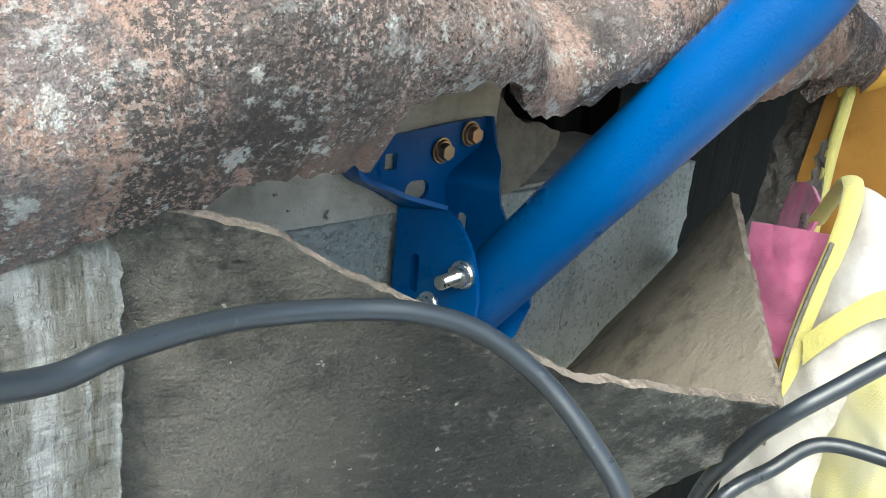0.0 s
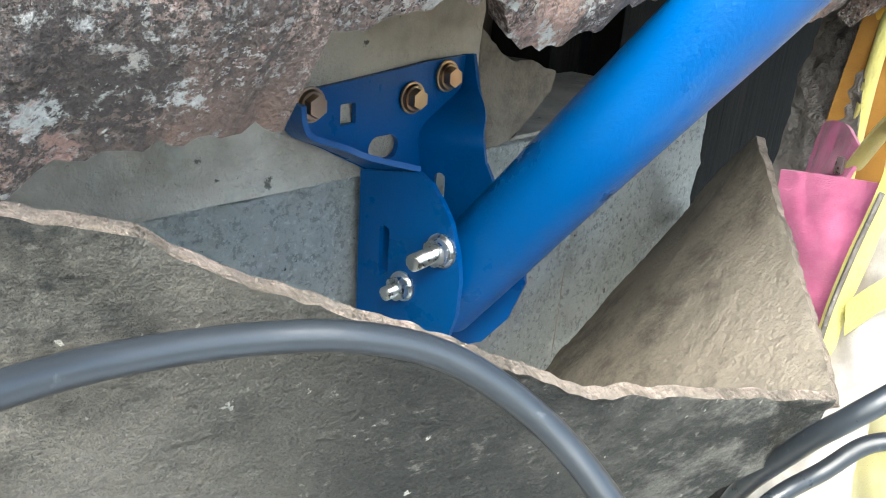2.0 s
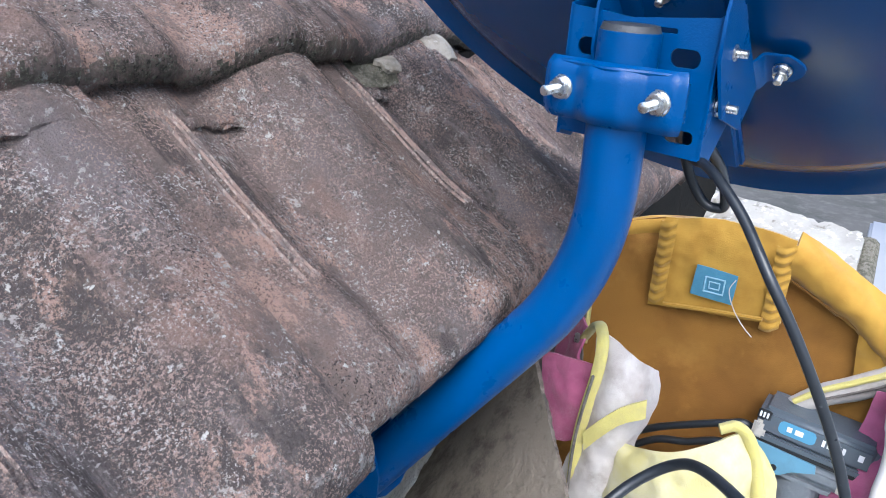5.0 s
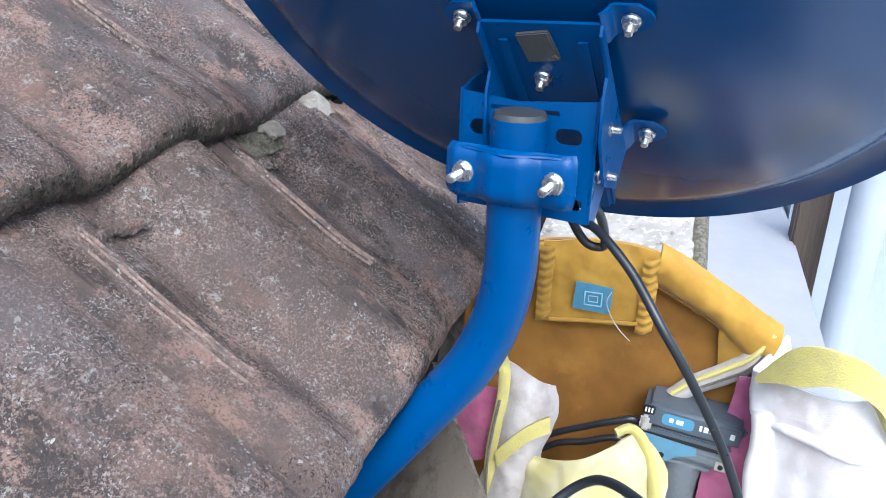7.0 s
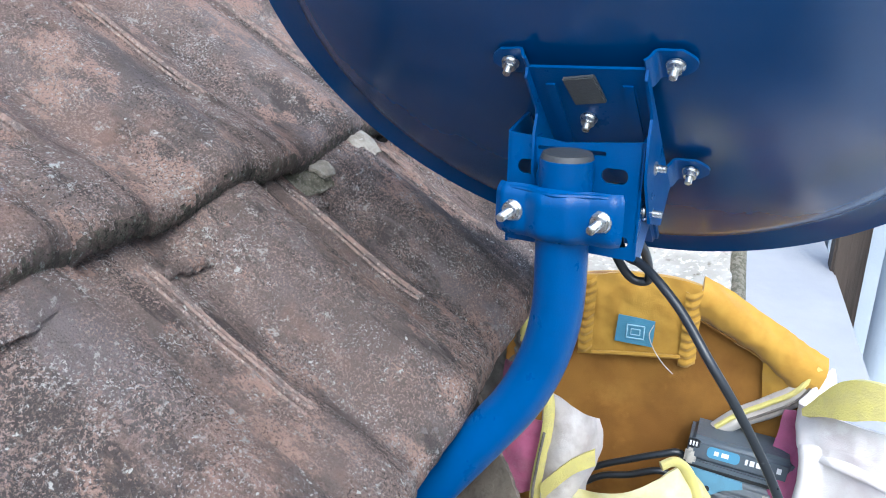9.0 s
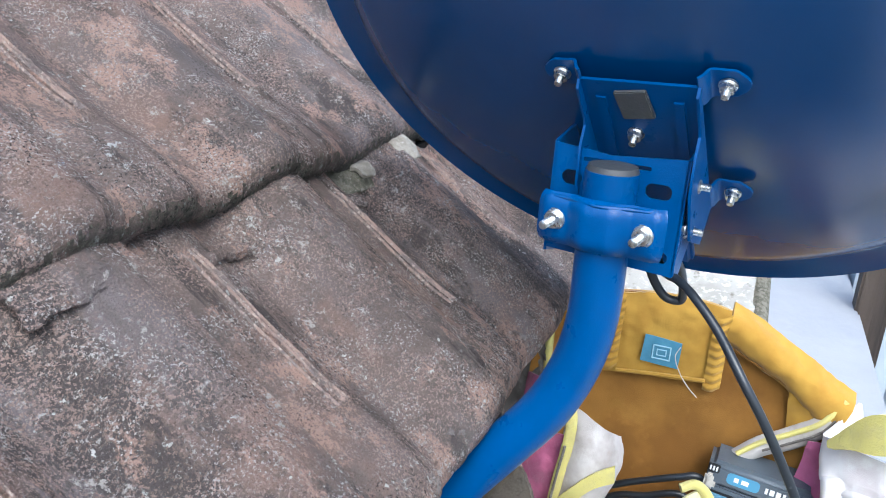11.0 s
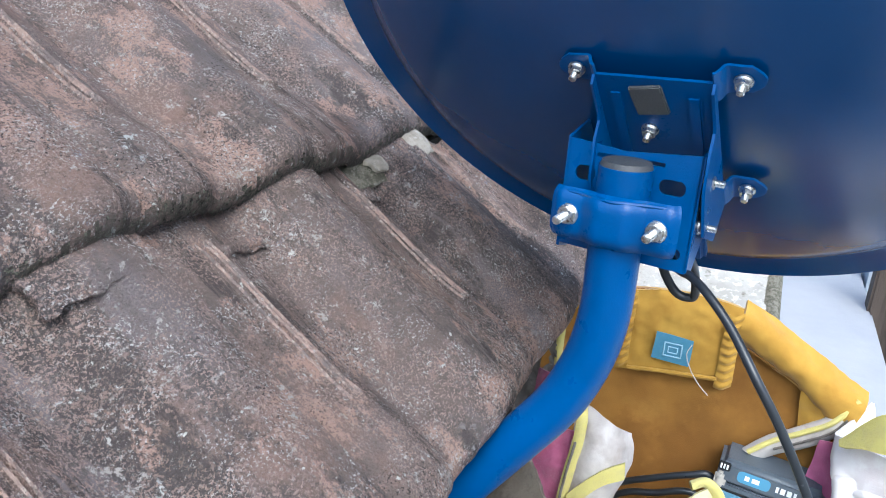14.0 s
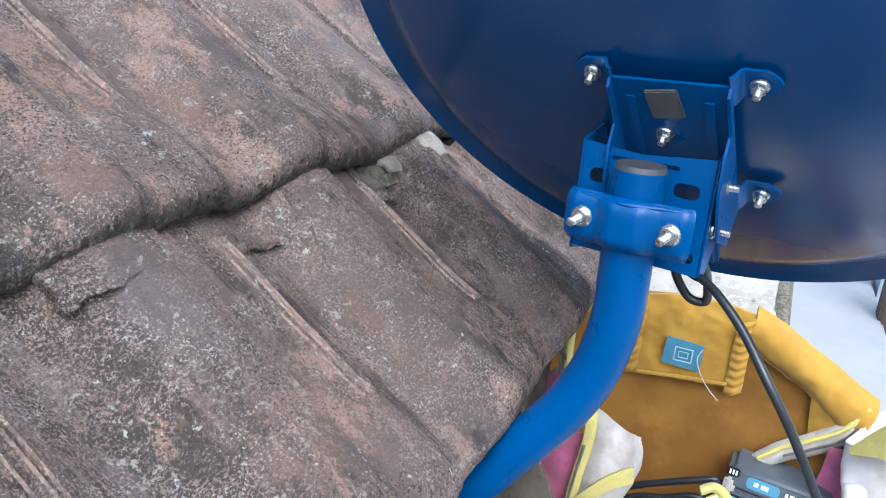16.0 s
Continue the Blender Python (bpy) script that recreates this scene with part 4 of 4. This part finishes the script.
part("shoulder_strap", sheet([
    [(0.258, -0.432, 0.012), (0.246, -0.447, 0.046), (0.236, -0.462, 0.066), (0.222, -0.488, 0.072), (0.215, -0.52, 0.060), (0.22, -0.55, 0.0)],
    [(0.254, -0.432, 0.006), (0.238, -0.448, 0.020), (0.224, -0.466, 0.028), (0.212, -0.492, 0.040), (0.207, -0.52, 0.030), (0.212, -0.55, -0.02)],
], 50, 12, 0.010, 0.001, 50, 0.0, 4), TRIM, bag, "padded pale yellow shoulder strap")
part("bag_floor", box(0.19, -0.46, -0.36, 0.36, -0.12, -0.33, 0.006), LINING, bag)
part("right_pink_fold", sheet([
    [(0.330, -0.418, -0.030), (0.322, -0.432, -0.026), (0.310, -0.442, -0.030)],
    [(0.322, -0.410, -0.085), (0.306, -0.432, -0.082), (0.290, -0.446, -0.080)],
    [(0.305, -0.395, -0.130), (0.285, -0.425, -0.125), (0.268, -0.447, -0.120)],
    [(0.29, -0.39, -0.30), (0.27, -0.42, -0.30), (0.25, -0.45, -0.30)],
], 26, 36, 0.003, 0.003, 40, 0.0, 8), PINK, bag, "pink nylon side fold")
cable([(0.30, -0.16, -0.20), (0.30, -0.184, -0.160), (0.30, -0.218, -0.135), (0.30, -0.25, -0.119), (0.30, -0.288, -0.102), (0.305, -0.313, -0.100), (0.32, -0.34, -0.15)], 0.0042, "black cable coiled inside the bag", 60)
cable([(0.30, -0.15, -0.21), (0.30, -0.186, -0.177), (0.30, -0.22, -0.150), (0.30, -0.252, -0.140), (0.30, -0.298, -0.126), (0.31, -0.33, -0.18)], 0.0042, "second black cable strand inside the bag", 60)

# ---- cordless drill standing head down in the bag ----
drill = thing("cordless_drill", "teal and black cordless drill with battery upward", "drill")
TM = pose(0.322, -0.374, -0.095, 4, 5, -3)
batt = part("battery", moved(join(box(-0.030, -0.060, -0.010, 0.030, 0.056, 0.022, 0.007, seg=3), box(-0.027, -0.057, -0.017, 0.027, 0.052, -0.008, 0.002)), TM), TOOLBLACK, drill, "black slide battery pack")
part("battery_latch", moved(join(box(-0.0315, 0.044, -0.014, -0.026, 0.0575, 0.006, 0.003), box(-0.0322, 0.047, -0.010, -0.030, 0.0545, 0.002, 0.001)), TM), PALEPLASTIC, batt, "scuffed pale latch button")
part("end_label", moved(box(-0.0310, 0.043, 0.008, -0.0290, 0.0565, 0.019, 0.001), TM), TOOLDARK, batt, "small dark end label")
for q in range(3):
    part("print_bar", moved(box(-0.0314, 0.0455 + 0.0035 * q, 0.0105, -0.0308, 0.0475 + 0.0035 * q, 0.0165, 0.0002, seg=1), TM), PRINT_WHITE, batt)
part("shadow_gap", moved(box(-0.0275, -0.055, -0.019, 0.0275, 0.050, -0.0155), TM), TOOLDARK, batt)
part("battery_print", moved(plate(rounded(-0.002, 0.0005, 0.034, 0.0145, 0.005), 0.0006), TM @ Matrix(((0, 0, 1, -0.0304), (1, 0, 0, 0), (0, 1, 0, 0), (0, 0, 0, 1)))), STICKER_BLUE, batt, "pale blue printed panel")
for a, b in ((-0.008, -0.011), (-0.013, -0.018), (-0.020, -0.025), (-0.027, -0.030), (-0.042, -0.047)):
    part("print_bar", moved(box(-0.0306, b, 0.004, -0.0299, a, 0.011, 0.0002, seg=1), TM), PRINT_WHITE, batt)
for a, b in ((0.026, 0.021), (0.018, 0.010)):
    part("print_bar", moved(box(-0.0310, b, 0.005, -0.0303, a, 0.0105, 0.0002, seg=1), TM), PRINT_WHITE, batt)
foot_body = part("housing_foot", moved(join(box(-0.031, -0.050, -0.042, 0.031, 0.040, -0.018, 0.008, seg=3), box(-0.028, -0.040, -0.052, 0.028, 0.030, -0.036, 0.010, seg=3)), TM), TOOLGREY, drill, "blue-grey housing foot")
part("teal_insert", moved(plate([(0.052, -0.016), (0.050, -0.026), (0.036, -0.042), (0.020, -0.044), (0.008, -0.034), (-0.012, -0.026), (-0.010, -0.018), (0.02, -0.017)], 0.003), TM @ Matrix(((0, 0, 1, -0.0335), (1, 0, 0, 0), (0, 1, 0, 0), (0, 0, 0, 1)))), TEAL, foot_body, "teal plastic insert")
part("strap_hole", moved(disc(0.0035, 0, 0.0012, 16), TM @ facing((-0.0333, 0.026, -0.037), (-1, 0, 0))), TOOLDARK, foot_body)
part("screw_recess", moved(box(-0.0318, -0.046, -0.038, -0.0305, -0.034, -0.027, 0.0006), TM), PALEPLASTIC, foot_body)
part("foot_screw", moved(disc(0.0030, 0, 0.0016, 12), TM @ facing((-0.0316, -0.040, -0.0325), (-1, 0, 0))), TOOLDARK, drill)
part("grip", moved(tube([(0, 0.004, -0.044), (0, 0.004, -0.070), (0.002, 0.002, -0.10), (0.004, 0.0, -0.15)], [0.026, 0.024, 0.023, 0.024], 30, 20, flat=1.2), TM), TOOLGREY, drill, "grey rubber grip")
part("head", moved(tube([(0.03, 0.0, -0.175), (-0.02, 0.0, -0.175), (-0.07, 0.0, -0.172)], [0.026, 0.028, 0.022], 24, 20), TM), TEAL, drill)

# ---- mortar at the tile joint ----
mortar = thing("mortar_patch", "pale broken mortar stuck in the tile joint", "mortar")
def lump(pts, w, seed, mat, name="mortar_lump", lift=0.006):
    """A crusty lump along a line on the roof."""
    rows_ = []
    for a in (-1, -0.5, 0, 0.5, 1):
        rows_.append([tuple(on_roof(x, v + a * w, h + 0.004 + lift * (1 - a * a))) for x, v, h in pts])
    part(name, sheet(rows_, 60, 26, 0.005, 0.0030, 45, 0.005, seed), mat, mortar)
lump([(0.176, 0.300, 0.002), (0.206, 0.296, 0.007), (0.236, 0.292, 0.014), (0.262, 0.292, 0.018)], 0.015, 3, MORTAR, lift=0.003)
lump([(0.240, 0.302, 0.016), (0.264, 0.302, 0.021), (0.286, 0.298, 0.018)], 0.024, 21, MORTAR, lift=0.006)
lump([(0.110, 0.304, -0.011), (0.145, 0.302, -0.009), (0.185, 0.298, -0.003), (0.222, 0.290, 0.004)], 0.021, 6, MOSS, lift=0.003)
lump([(0.05, 0.304, -0.010), (0.075, 0.303, -0.011), (0.10, 0.302, -0.013), (0.135, 0.300, -0.014)], 0.009, 17, MOSS, "clay_flake", 0.003)
lump([(0.100, 0.262, -0.006), (0.118, 0.270, -0.005), (0.140, 0.272, -0.006), (0.155, 0.268, -0.008)], 0.010, 8, CLAY, "clay_flake", 0.004)
lump([(-0.100, 0.272, -0.002), (-0.082, 0.276, -0.003), (-0.060, 0.274, -0.005), (-0.042, 0.270, -0.007)], 0.006, 29, CLAY, "clay_flake", 0.004)
lump([(-0.262, 0.290, 0.010), (-0.228, 0.290, 0.018), (-0.196, 0.291, 0.020), (-0.170, 0.290, 0.016)], 0.016, 11, CLAY, "clay_flake", 0.003)
lump([(-0.240, 0.255, -0.004), (-0.225, 0.250, 0.000), (-0.212, 0.252, 0.004)], 0.005, 12, MORTAR)

# ---- yard and distance ----
ground = tagged(part("ground", box(-60, -60, -2.7, 60, 60, -2.6), GROUND), "dark earth yard far below the eave", "ground", kind="structure")
terrace = tagged(part("pavement", box(0.20, -0.785, -0.75, 3.2, -0.425, -0.60, 0.01), WHITEWALL), "bright whitewashed ledge beside the house", "ledge", kind="structure")
slab = thing("concrete_slab", "old grey mossy concrete slab beside the roof", "slab")
part("slab_face", sheet([[(2.6, 0.6, -0.45), (2.4, 0.0, -0.45), (2.3, -0.40, -0.46)], [(2.2, 0.6, -0.56), (2.0, 0.0, -0.56), (1.9, -0.41, -0.57)], [(1.2, 0.6, -0.59), (1.2, 0.0, -0.59), (1.2, -0.42, -0.60)]], 40, 40, 0.05, 0.01, 8, 0.01, 2), OLDSLAB, slab)
part("mossy_edge", tube([(2.32, -0.42, -0.46), (1.95, -0.43, -0.56), (1.5, -0.43, -0.59), (1.2, -0.43, -0.60)], [0.035, 0.03, 0.03, 0.03], 60, 10), MOSS, slab)
part("slab_support", box(1.25, -0.40, -2.6, 2.6, 0.6, -0.66), OLDSLAB, slab)
part("ledge_support", box(0.25, -0.78, -2.6, 3.15, -0.44, -0.752), WHITEWALL, terrace)
post = thing("wooden_post", "old brown wooden post by the ledge", "post")
part("timber", box(2.5, -0.880, -2.6, 2.6, -0.765, 1.2, 0.008), DARKWOOD, post)
pipe2 = thing("drain_pipe", "grey-blue vertical drain pipe by the post", "pipe")
part("pipe_run", moved(disc(0.065, -2.6, 1.4, 28), pose(2.35, -0.965, 0)), PALEBLUE, pipe2)
house = thing("neighbour_house", "pale blue painted neighbouring house wall", "house")
part("facade", box(2.9, -6.0, -2.6, 3.1, -0.80, 1.8), PALEBLUE, house)
floor2 = tagged(part("floor", box(-0.8, -3.2, -1.45, 2.9, -0.81, -1.30, 0.01), PALEBLUE), "pale bluish cement terrace beside the ledge", "terrace", kind="structure")
part("terrace_support", box(-0.75, -3.1, -2.6, 2.85, -0.85, -1.452), PALEBLUE, floor2)
